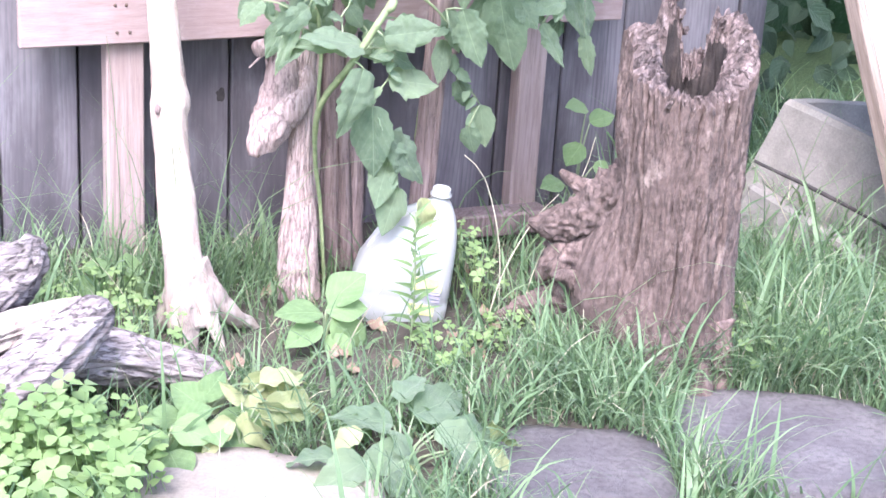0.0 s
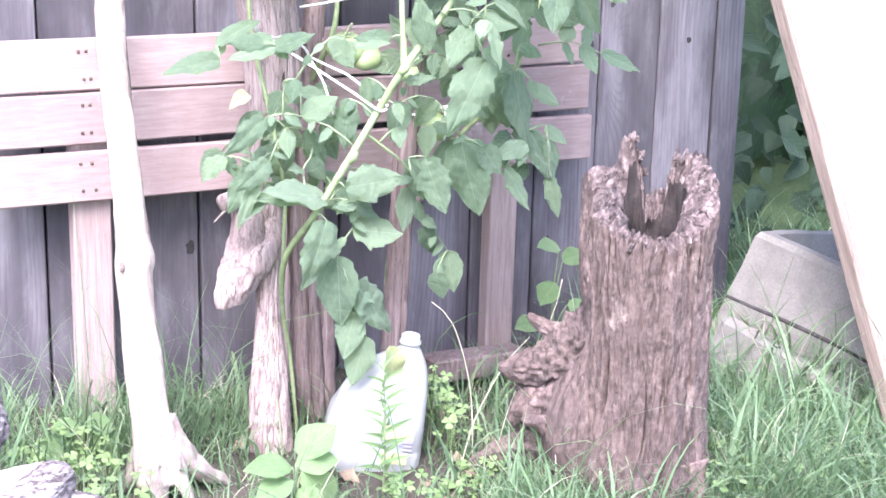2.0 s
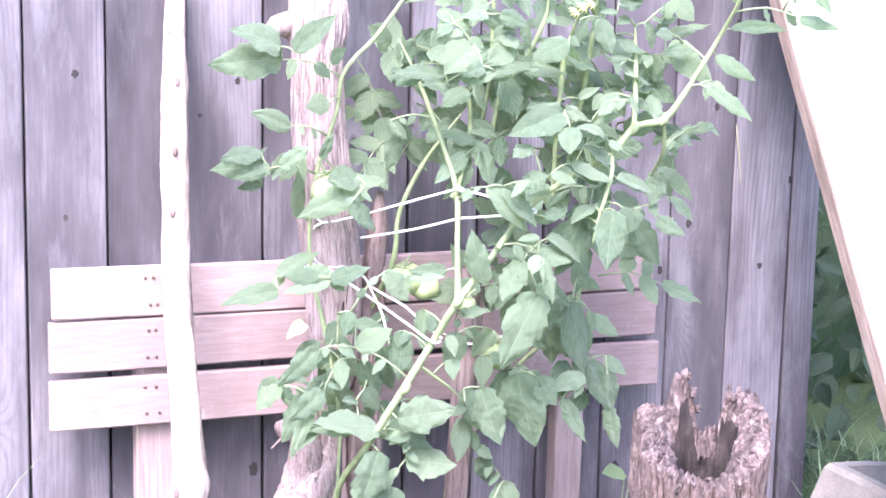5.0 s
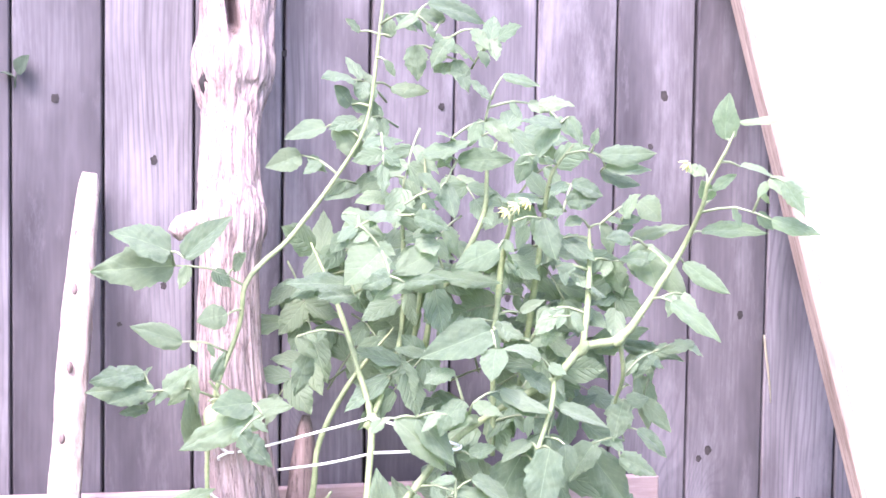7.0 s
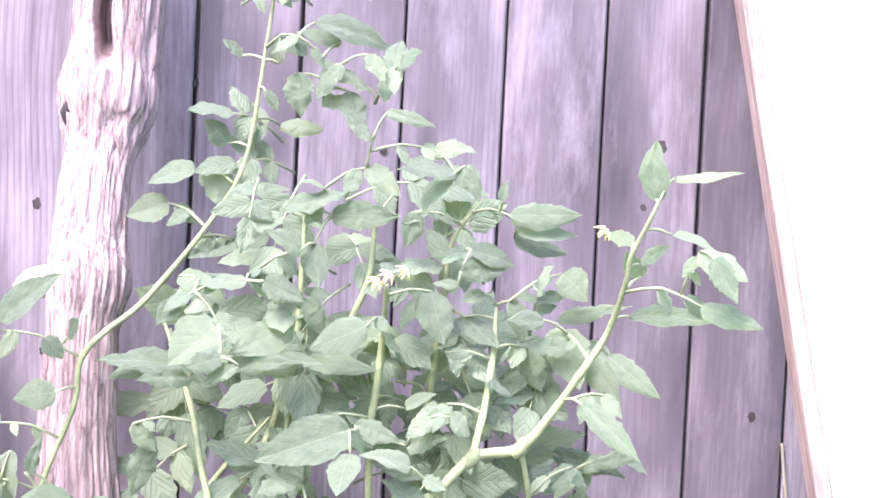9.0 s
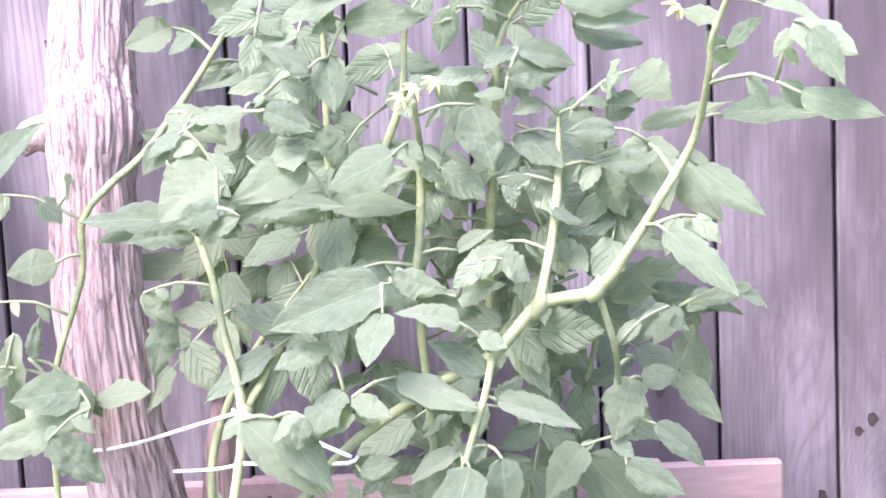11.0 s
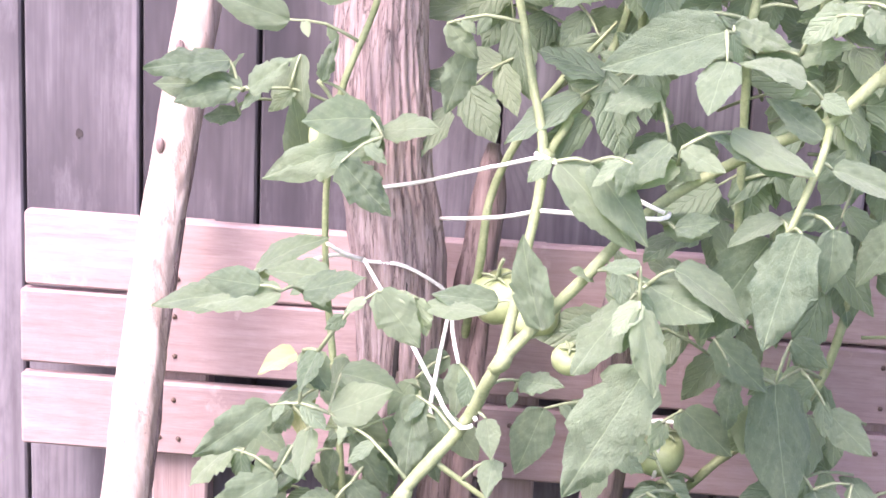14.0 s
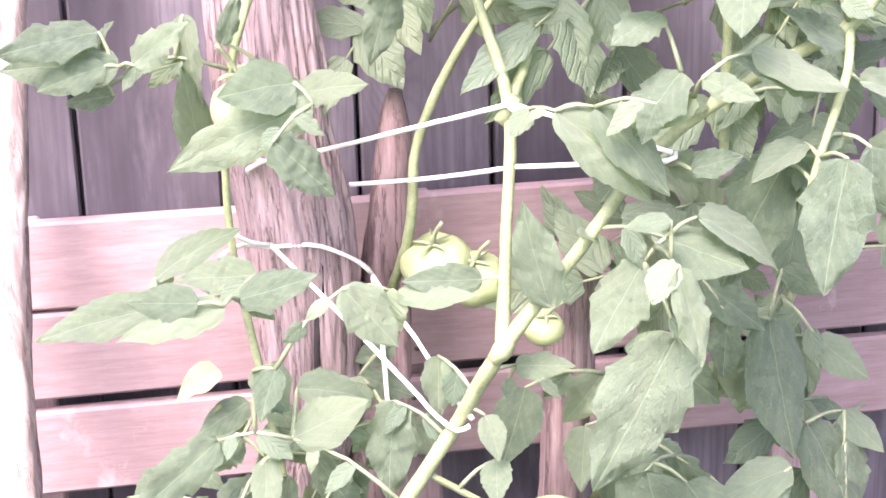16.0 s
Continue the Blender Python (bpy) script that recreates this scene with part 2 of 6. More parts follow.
STEM = mottled("tomato_stem", ((0.3, (0.13, 0.165, 0.075)), (0.7, (0.24, 0.275, 0.145))), 45, 300, 0.65, 0.8, 0.002)
PETIOLE = mottled("leaf_stalk", ((0.3, (0.155, 0.19, 0.105)), (0.7, (0.23, 0.265, 0.155))), 30, 260, 0.6, 0.3, 0.001)
TLEAF = leaf_mat("tomato_leaf", (0.112, 0.168, 0.110), (0.170, 0.234, 0.154), (0.252, 0.318, 0.210), 0.44, 0.56, spec=0.42, puff=1.4)
GRASS = leaf_mat("grass_blade", (0.045, 0.088, 0.042), (0.105, 0.172, 0.082), (0.20, 0.275, 0.15), 0.33, veins=False, spec=0.5)
DRY = leaf_mat("dry_grass", (0.28, 0.24, 0.17), (0.38, 0.33, 0.25), (0.50, 0.45, 0.36), 0.2, veins=False)
CLOVER = leaf_mat("clover_leaf", (0.125, 0.195, 0.07), (0.18, 0.26, 0.10), (0.25, 0.33, 0.15), 0.35, veins=False)
BROAD = leaf_mat("broad_leaf", (0.13, 0.20, 0.09), (0.19, 0.28, 0.13), (0.24, 0.33, 0.16), 0.35)
WILT = leaf_mat("wilted_leaf", (0.19, 0.235, 0.10), (0.27, 0.30, 0.145), (0.38, 0.375, 0.22), 0.3)
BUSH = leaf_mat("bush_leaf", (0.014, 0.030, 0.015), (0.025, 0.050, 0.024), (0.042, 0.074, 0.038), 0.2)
TOMATO = mottled("green_tomato", ((0.3, (0.22, 0.275, 0.12)), (0.7, (0.30, 0.345, 0.18))), 20, 60, 0.3, 0.05, 0.001)
FLOWER = mottled("tomato_flower", ((0.3, (0.50, 0.47, 0.17)), (0.7, (0.60, 0.57, 0.28))), 60, 200, 0.6, 0.1, 0.001)
NAIL = mottled("rusty_nail", ((0.3, (0.05, 0.035, 0.03)), (0.7, (0.12, 0.07, 0.05))), 80, 300, 0.6)
YELLOW = mottled("yellow_label", ((0.3, (0.52, 0.47, 0.18)), (0.7, (0.60, 0.56, 0.28))), 60, 200, 0.5, 0.02, 0.001)
PURPLE = mottled("label_print", ((0.3, (0.24, 0.21, 0.30)), (0.7, (0.32, 0.29, 0.38))), 60, 200, 0.5, 0.02, 0.001)


def flag_mat():
    n = Nodes("dark_flagstone")
    a = n.noise(n.coords((1, 1, 1)), 6, 6, 0.65)
    f = n.noise(n.coords((1, 1, 1)), 90, 6, 0.75)
    col = n.ramp(a, ((0.28, (0.078, 0.066, 0.072)), (0.5, (0.13, 0.112, 0.121)), (0.72, (0.205, 0.18, 0.187))))
    col = n.mix(n.ramp(f, ((0.36, (0.6, 0.6, 0.6)), (0.55, (0, 0, 0)))), col, (0.05, 0.043, 0.046))
    col = n.mix(n.ramp(f, ((0.66, (0, 0, 0)), (0.74, (0.7, 0.7, 0.7)))), col, (0.34, 0.31, 0.31))
    n.base(col, 0.85)
    n.bump(n.mix(0.5, a, f), 1.0, 0.012)
    return n.m


FLAG = flag_mat()


def jug_mat():
    n = Nodes("milky_plastic")
    f = n.noise(n.coords((1, 1, 1)), 14, 4, 0.6)
    n.base(n.ramp(f, ((0.3, (0.35, 0.347, 0.35)), (0.7, (0.47, 0.467, 0.47)))), 0.35)
    tr = n.add("ShaderNodeBsdfTranslucent")
    tr.inputs["Color"].default_value = (0.74, 0.735, 0.73, 1)
    mx = n.add("ShaderNodeMixShader", Fac=0.25)
    n.link(n.b.outputs[0], mx.inputs[1])
    n.link(tr.outputs[0], mx.inputs[2])
    n.link(mx.outputs[0], n.out.inputs["Surface"])
    return n.m


PLASTIC = jug_mat()


def soil_mat():
    """Bare dark soil by the fence, short turf further out on the lawn side."""
    n = Nodes("soil")
    a = n.noise(n.coords((1, 1, 1)), 9, 6, 0.6)
    f = n.noise(n.coords((1, 1, 1)), 150, 5, 0.7)
    soil = n.ramp(a, ((0.3, (0.035, 0.027, 0.022)), (0.55, (0.075, 0.06, 0.05)), (0.8, (0.05, 0.06, 0.035))))
    turf = n.ramp(f, ((0.3, (0.035, 0.06, 0.025)), (0.55, (0.075, 0.115, 0.045)), (0.8, (0.13, 0.17, 0.08))))
    tc = n.add("ShaderNodeTexCoord")
    mp = n.add("ShaderNodeMapping")
    mp.inputs["Location"].default_value = (0.0, 0.45, 0.0)
    mp.inputs["Scale"].default_value = (0.75, 1.0, 0.0)
    n.link(tc.outputs["Object"], mp.inputs["Vector"])
    far = n.add("ShaderNodeVectorMath")
    far.operation = "LENGTH"
    n.link(mp.outputs[0], far.inputs[0])
    rag = n.add("ShaderNodeMath")
    rag.operation = "MULTIPLY_ADD"
    rag.inputs[1].default_value = 0.5
    n.link(a, rag.inputs[0])
    n.link(far.outputs["Value"], rag.inputs[2])
    share = n.ramp(rag.outputs[0], ((0.85, (0, 0, 0)), (1.0, (1, 1, 1))))
    col = n.mix(share, soil, turf)
    col = n.mix(0.45, col, n.ramp(f, ((0.3, (0.35, 0.35, 0.35)), (0.7, (1.0, 1.0, 1.0)))), "MULTIPLY")
    col = n.mix(1.0, col, (1.35, 1.35, 1.35), "MULTIPLY")
    n.base(col, 0.95)
    n.bump(n.mix(0.5, a, f), 1.0, 0.01)
    return n.m


SOIL = soil_mat()

# ---- mesh tools ----
def part(name, bm, material, parent=None, label="", smooth=True):
    me = bpy.data.meshes.new(name)
    bm.normal_update()
    bm.to_mesh(me)
    bm.free()
    for p in me.polygons:
        p.use_smooth = smooth
    me.materials.append(material)
    ob = new(name, me)
    ob.parent = parent
    return tagged(ob, label)


def raw(name, verts, faces, material, parent=None, uvs=None, smooth=True):
    me = bpy.data.meshes.new(name)
    me.from_pydata(verts, [], faces)
    if smooth:
        me.polygons.foreach_set("use_smooth", [True] * len(me.polygons))
    if uvs is not None:
        lay = me.uv_layers.new(name="uv")
        idx = np.empty(len(me.loops), dtype=np.int32)
        me.loops.foreach_get("vertex_index", idx)
        lay.data.foreach_set("uv", np.asarray(uvs, dtype=np.float32)[idx].ravel())
    me.materials.append(material)
    ob = new(name, me)
    ob.parent = parent
    return ob


def thing(name, label, category, place=(0, 0, 0), group="", kind=""):
    ob = new(name)
    ob.location = place
    ob.empty_display_size = 0.05
    return tagged(ob, label, category, group, kind)


def spline(points, step=0.02):
    """Catmull-Rom through rows of numbers (x, y, z, radius)."""
    p = np.array(points, float)
    p = np.vstack([2 * p[0] - p[1], p, 2 * p[-1] - p[-2]])
    rows = []
    for i in range(1, len(p) - 2):
        n = max(2, int(np.linalg.norm(p[i + 1, :3] - p[i, :3]) / step))
        for k in range(n):
            t = k / n
            rows.append(0.5 * (2 * p[i] + (p[i + 1] - p[i - 1]) * t + (2 * p[i - 1] - 5 * p[i] + 4 * p[i + 1] - p[i + 2]) * t * t + (3 * p[i] - p[i - 1] - 3 * p[i + 1] + p[i + 2]) * t ** 3))
    rows.append(p[-2])
    return np.array(rows)


def tube(points, segs=8, step=0.02, rough=0.0, freq=30.0, along=0.25, seed=0.0, squash=1.0, bm=None, groove=0.0):
    """A tapered, uneven limb along a spline. rough: relief as a share of the radius; along: how much the relief is drawn out lengthwise; groove: depth in metres of narrow lengthwise rips."""
    bm = bm or bmesh.new()
    path = spline(points, step)
    rings, side, run = [], None, 0.0
    for i, row in enumerate(path):
        c, r = Vector(row[:3]), max(row[3], 1e-4)
        d = Vector(path[min(i + 1, len(path) - 1), :3] - path[max(i - 1, 0), :3]).normalized()
        if side is None:
            side = d.cross(Vector((0.3, 1, 0.2))).normalized()
        side = (side - d * side.dot(d)).normalized()
        up = d.cross(side)
        if i:
            run += (c - Vector(path[i - 1, :3])).length
        ring = []
        for k in range(segs):
            a = 2 * math.pi * k / segs
            rr = r
            if rough:
                q = Vector((math.cos(a) * r * freq, math.sin(a) * r * freq, run * freq * along + seed * 7.3))
                rr = r * (1 + rough * (noise.noise(q) + 0.5 * noise.noise(q * 2.7) + 0.25 * noise.noise(q * 6.1)))
                if groove:
                    rip = Vector((q.x * 1.3, q.y * 1.3, q.z * 0.8 + 31))
                    rr -= groove * max(0.0, 1 - 7 * abs(noise.noise(rip))) + 0.5 * groove * max(0.0, 1 - 6 * abs(noise.noise(rip * 2.3)))
            ring.append(bm.verts.new(c + side * math.cos(a) * rr + up * math.sin(a) * rr * squash))
        rings.append(ring)
    for a, b in zip(rings, rings[1:]):
        for k in range(segs):
            bm.faces.new((a[k], a[(k + 1) % segs], b[(k + 1) % segs], b[k]))
    bm.faces.new(list(reversed(rings[0])))
    bm.faces.new(rings[-1])
    return bm


def board(size, bevel=0.003, wobble=0.0, seed=0, cuts=0):
    """A sawn board round its own centre, with eased edges; wobble bows it slightly."""
    bm = bmesh.new()
    bmesh.ops.create_cube(bm, size=1.0)
    bmesh.ops.scale(bm, vec=size, verts=bm.verts)
    if cuts:
        axis = max(range(3), key=lambda k: size[k])
        long_edges = [e for e in bm.edges if abs((e.verts[0].co - e.verts[1].co)[axis]) > 0.9 * size[axis]]
        bmesh.ops.subdivide_edges(bm, edges=long_edges, cuts=cuts)
    bmesh.ops.bevel(bm, geom=[e for e in bm.edges if e.calc_face_angle(0) > 0.5], offset=bevel, segments=1, affect="EDGES")
    if wobble:
        for v in bm.verts:
            v.co += noise.noise_vector(v.co * 2.5 + Vector((seed * 3.1, seed, 0))) * wobble
    return bm

# ---- ground ----
def ground_height(x, y):
    mound = 0.035 * math.exp(-((x - 0.18) ** 2 + (y + 0.74) ** 2) / 0.05)
    return mound + 0.012 * noise.noise(Vector((x * 2.3, y * 2.3, 0))) + 0.008 * noise.noise(Vector((x * 9, y * 9, 4)))


def build_ground():
    near = np.linspace(-3.0, 3.5, 90)
    xs = np.concatenate([[-60, -25, -10, -5], near, [5, 10, 25, 60]])
    ys = np.concatenate([[-60, -25, -10, -6], np.linspace(-4.0, 2.5, 90), [5, 10, 25, 60]])
    verts = [(x, y, ground_height(x, y)) for y in ys for x in xs]
    w = len(xs)
    faces = [(j * w + i, j * w + i + 1, (j + 1) * w + i + 1, (j + 1) * w + i) for j in range(len(ys) - 1) for i in range(w - 1)]
    return tagged(raw("ground", verts, faces, SOIL), "dark bare soil under patchy grass beside a fence", "ground", kind="structure")


build_ground()

# ---- board fence: upright grey boards, dark gaps ----
PITCH, FENCE_H = 0.1415, 1.86
fence = thing("fence", "weathered grey board fence with dark knots and narrow gaps", "fence", (0, 0, 0), kind="structure")
fence_rng = random.Random(4)
front = {}
for i in range(-20, 7):
    wide = 0.066 if i == 6 else PITCH - 0.0045
    x0 = i * PITCH
    ob = part("board", board((wide, 0.024, FENCE_H), 0.0025, 0.0008, i, 6), FENCE, fence, smooth=False)
    ob.location = (x0 + wide / 2 + 0.00225, 0.012 + fence_rng.uniform(-0.002, 0.003), FENCE_H / 2 - 0.02 + fence_rng.uniform(-0.01, 0.01))
    front[i] = ob.location.y - 0.012
    ob.rotation_euler = (0, fence_rng.uniform(-0.003, 0.003), fence_rng.uniform(-0.012, 0.012))
# unseen strips added behind the gaps to block light and keep them dark
for i in range(-20, 7):
    strip = part("batten", board((0.045, 0.012, FENCE_H - 0.06), 0.002), FENCE, fence, smooth=False)
    strip.location = (i * PITCH, 0.034, FENCE_H / 2 - 0.02)
for z in (0.35, 1.55):
    rail = part("rail", board((3.75, 0.04, 0.09), 0.004), FENCE, fence, smooth=False)
    rail.location = (-0.93, 0.062, z)


def knot(x, z, w, h):
    bm = bmesh.new()
    rim = []
    for k in range(24):
        a = 2 * math.pi * k / 24
        q = 0.75 * (1 + 0.45 * noise.noise(Vector((math.cos(a) * 1.5, math.sin(a) * 1.5, x * 9))) + 0.15 * noise.noise(Vector((math.cos(a) * 4, math.sin(a) * 4, z * 9))))
        rim.append(bm.verts.new((math.cos(a) * w * q, 0, math.sin(a) * h * q)))
    top = bm.faces.new(rim)
    for v in [g for g in bmesh.ops.extrude_face_region(bm, geom=[top])["geom"] if isinstance(g, bmesh.types.BMVert)]:
        v.co.y += 0.006
    bmesh.ops.recalc_face_normals(bm, faces=bm.faces)
    ob = part("knot", bm, KNOT, fence, smooth=False)
    ob.location = (x, front[int(x // PITCH)] - 0.0009, z)


for x, z, w, h in ((0.843, 0.798, 0.006, 0.012), (0.545, 0.62, 0.008, 0.011), (-0.347, 1.205, 0.008, 0.010), (0.509, 1.325, 0.009, 0.012), (0.487, 1.239, 0.006, 0.007),
                   (0.607, 0.714, 0.010, 0.010), (0.590, 0.700, 0.008, 0.007), (-0.331, 1.006, 0.007, 0.008), (0.24, 0.983, 0.006, 0.009), (0.354, 0.758, 0.008, 0.009), (-0.64, 0.769, 0.006, 0.008),
                   (-0.30, 0.28, 0.012, 0.015), (0.46, 0.22, 0.009, 0.011), (-0.14, 1.38, 0.006, 0.008), (0.66, 0.95, 0.008, 0.009), (0.78, 0.62, 0.007, 0.009),
                   (-0.62, 1.02, 0.009, 0.010), (-0.50, 1.30, 0.008, 0.010), (-0.40, 0.945, 0.005, 0.005), (0.70, 1.12, 0.006, 0.008), (0.12, 1.30, 0.007, 0.008)):
    knot(x, z, w, h)

# ---- slatted rack in front of the fence ----
rack = thing("slatted_rack", "faded rose-painted rack of three long slats on posts", "rack", (-0.095, -0.08, 0))
rng = random.Random(8)
for zc, xl, xr in ((0.648, -0.678, 0.484), (0.555, -0.684, 0.494), (0.453, -0.685, 0.502)):
    s = part("slat", board((xr - xl, 0.018, 0.089), 0.003, 0.002, zc * 10, 8), RACK, rack, smooth=False)
    s.location = ((xl + xr) / 2 + 0.095, 0, zc)
    for px in (-0.515, -0.500, -0.105, 0.312):
        for dz in (0.024, -0.024):
            bm = bmesh.new()
            bmesh.ops.create_uvsphere(bm, u_segments=8, v_segments=4, radius=0.0032)
            nail = part("nail", bm, NAIL, s)
            nail.location = (px + rng.uniform(-0.006, 0.006) - (xl + xr) / 2, -0.0095, dz)
for px, pw in ((-0.498, 0.068), (-0.107, 0.062), (0.319, 0.060)):
    p = part("post", board((pw, 0.038, 0.70), 0.003, 0.002, px * 9, 4), POST, rack, smooth=False)
    p.location = (px + 0.095, 0.029, 0.335)

# ---- leaning white board with a raw wooden edge ----
lean = thing("leaning_board", "tall white board with raw wooden edge leaning on the fence", "board")
axis_up = (Vector((0.578, -0.004, 1.70)) - Vector((0.669, -0.902, 0.0))).normalized()
axis_w = (Vector((0.97, 0.1, 0.16)) - axis_up * Vector((0.97, 0.1, 0.16)).dot(axis_up)).normalized()
axis_n = axis_w.cross(axis_up)
lean.matrix_world = Matrix.Translation((0.669, -0.902, 0.0)) @ Matrix((axis_w, -axis_n, axis_up)).transposed().to_4x4()
face = part("panel", board((0.31, 0.012, 1.9), 0.002), WHITE, lean, smooth=False)
face.location = (0.17, -0.008, 0.93)
e = part("edge_batten", board((0.020, 0.034, 1.9), 0.002), EDGE, lean, "raw brown wooden edge", smooth=False)
e.location = (0.004, 0.002, 0.93)

# ---- bleached pole leaning on the fence, roots spread at its foot ----
pole = thing("leaning_pole", "bleached bare pole with spread root foot leaning on fence", "pole", (-0.50, -0.48, 0))


def local(points, origin):
    return [(p[0] - origin[0], p[1] - origin[1], p[2] - origin[2], *p[3:]) for p in points]


PO = (-0.50, -0.48, 0)
bm = tube(local([(-0.503, -0.470, 0.03, 0.036), (-0.508, -0.43, 0.165, 0.031), (-0.504, -0.36, 0.33, 0.029), (-0.500, -0.345, 0.375, 0.033), (-0.497, -0.325, 0.41, 0.0275), (-0.495, -0.28, 0.52, 0.0255), (-0.490, -0.21, 0.68, 0.0245), (-0.468, -0.10, 0.97, 0.0235), (-0.451, -0.03, 1.15, 0.017), (-0.447, -0.022, 1.185, 0.012)], PO), 36, 0.008, 0.10, 60, 0.2, groove=0.0018)
part("shaft", bm, POLE, pole)
for pts in ([(-0.510, -0.455, 0.10, 0.026), (-0.530, -0.43, 0.045, 0.018), (-0.545, -0.41, 0.005, 0.010), (-0.555, -0.40, -0.015, 0.005)], [(-0.500, -0.46, 0.13, 0.028), (-0.465, -0.465, 0.075, 0.023), (-0.425, -0.455, 0.032, 0.016), (-0.392, -0.44, 0.012, 0.011), (-0.372, -0.435, -0.008, 0.006)],
            [(-0.510, -0.46, 0.11, 0.028), (-0.512, -0.485, 0.045, 0.019), (-0.515, -0.505, 0.0, 0.013), (-0.520, -0.515, -0.02, 0.008)], [(-0.485, -0.44, 0.11, 0.025), (-0.445, -0.41, 0.04, 0.014), (-0.415, -0.385, 0.0, 0.008), (-0.40, -0.375, -0.015, 0.004)], [(-0.494, -0.475, 0.10, 0.022), (-0.470, -0.50, 0.03, 0.011), (-0.458, -0.515, -0.01, 0.005)]):
    part("root", tube(local(pts, PO), 24, 0.006, 0.25, 80, 0.25, pts[1][0] * 9, groove=0.002), POLE, pole)
for x, y, z, rr in ((-0.455, -0.129, 1.015, 0.024), (-0.488, -0.213, 0.675, 0.027), (-0.447, -0.055, 1.09, 0.021), (-0.470, -0.135, 0.90, 0.026), (-0.478, -0.170, 0.80, 0.027), (-0.502, -0.350, 0.37, 0.035)):
    bm = bmesh.new()
    bmesh.ops.create_uvsphere(bm, u_segments=10, v_segments=6, radius=1.0)
    turn = (x * 977 + z * 53) % 1.0 * 1.7 - 1.0
    for v in bm.verts:
        v.co = Vector((v.co.x * 0.005 + math.sin(turn) * 0.84 * rr, v.co.y * 0.004 - math.cos(turn) * 0.84 * rr, v.co.z * 0.009))
    kn = part("knot", bm, STAKE, pole)
    kn.location = (x - 0.007 - PO[0], y - PO[1], z)

part("bark_strip", tube(local([(-0.475, -0.345, 0.37, 0.005), (-0.476, -0.283, 0.50, 0.0075), (-0.473, -0.212, 0.68, 0.0075), (-0.461, -0.145, 0.84, 0.006), (-0.452, -0.105, 0.95, 0.002)], PO), 10, 0.012, 0.35, 60, 0.2, 3), STAKE, pole, "brown strip along the pole's right side")

# ---- tall driftwood trunk tied up as a support ----
log = thing("driftwood_support", "tall weathered driftwood trunk with stubs and lengthwise cracks", "driftwood", (-0.25, -0.32, 0))
LO = (-0.25, -0.32, 0)
bm = tube(local([(-0.262, -0.33, -0.03, 0.040), (-0.258, -0.31, 0.10, 0.033), (-0.250, -0.285, 0.25, 0.021), (-0.242, -0.27, 0.36, 0.020), (-0.238, -0.255, 0.46, 0.030), (-0.222, -0.24, 0.56, 0.042), (-0.226, -0.237, 0.70, 0.049), (-0.242, -0.243, 0.80, 0.047), (-0.246, -0.245, 0.85, 0.048), (-0.252, -0.245, 0.92, 0.046),
                (-0.253, -0.236, 1.00, 0.044), (-0.252, -0.230, 1.06, 0.043), (-0.249, -0.222, 1.12, 0.050), (-0.250, -0.21, 1.17, 0.045), (-0.248, -0.19, 1.24, 0.043), (-0.244, -0.175, 1.28, 0.045), (-0.243, -0.16, 1.32, 0.058), (-0.240, -0.155, 1.36, 0.061), (-0.237, -0.15, 1.40, 0.057), (-0.232, -0.14, 1.48, 0.056), (-0.228, -0.125, 1.62, 0.050), (-0.226, -0.115, 1.70, 0.030)], LO), 170, 0.006, 0.11, 105, 0.035, 2, groove=0.0026)
# the top is split into two arms by a deep cleft
for v in bm.verts:
    off = abs(v.co.x - (-0.244 - LO[0]) + 0.004 * math.sin(v.co.z * 40))
    if v.co.z > 1.38 and off < 0.011 and v.co.y < -0.15 - LO[1]:
        v.co.y += min(1, (v.co.z - 1.38) * 25) * 0.075 * (1 - (off / 0.011) ** 2)
part("trunk", bm, LOG, log)
for pts in ([(-0.25, -0.19, 1.10, 0.040), (-0.29, -0.20, 1.115, 0.025), (-0.318, -0.215, 1.112, 0.018), (-0.332, -0.22, 1.10, 0.012)], [(-0.245, -0.26, 0.43, 0.02), (-0.295, -0.275, 0.442, 0.017), (-0.333, -0.285, 0.436, 0.014)]):
    part("branch_stub", tube(local(pts, LO), 18, 0.008, 0.2, 70, 0.3, pts[2][2]), LOG, log)
part("burl", tube(local([(-0.268, -0.262, 0.47, 0.016), (-0.283, -0.268, 0.40, 0.027), (-0.291, -0.28, 0.33, 0.033), (-0.312, -0.295, 0.298, 0.033), (-0.336, -0.305, 0.276, 0.020), (-0.345, -0.308, 0.258, 0.008)], LO), 40, 0.006, 0.30, 75, 0.2, 4), LOG, log, "swollen pale burl with swirled grain")
part("burl_bridge", tube(local([(-0.305, -0.288, 0.315, 0.030), (-0.272, -0.284, 0.335, 0.032), (-0.245, -0.275, 0.365, 0.024), (-0.24, -0.265, 0.40, 0.02)], LO), 16, 0.008, 0.2, 60, 0.2, 5), LOG, log)

for pts in ([(-0.218, -0.272, 0.80, 0.001), (-0.214, -0.277, 0.70, 0.005), (-0.222, -0.276, 0.60, 0.004), (-0.230, -0.270, 0.54, 0.001)],
            [(-0.236, -0.228, 1.06, 0.001), (-0.240, -0.231, 1.00, 0.0035), (-0.238, -0.236, 0.95, 0.001)], [(-0.283, -0.19, 1.345, 0.003), (-0.287, -0.185, 1.325, 0.009), (-0.283, -0.188, 1.305, 0.003)]):
    part("split", tube(local(pts, LO), 8, 0.01, 0.3, 90), KNOT, log, "dark lengthwise crack")

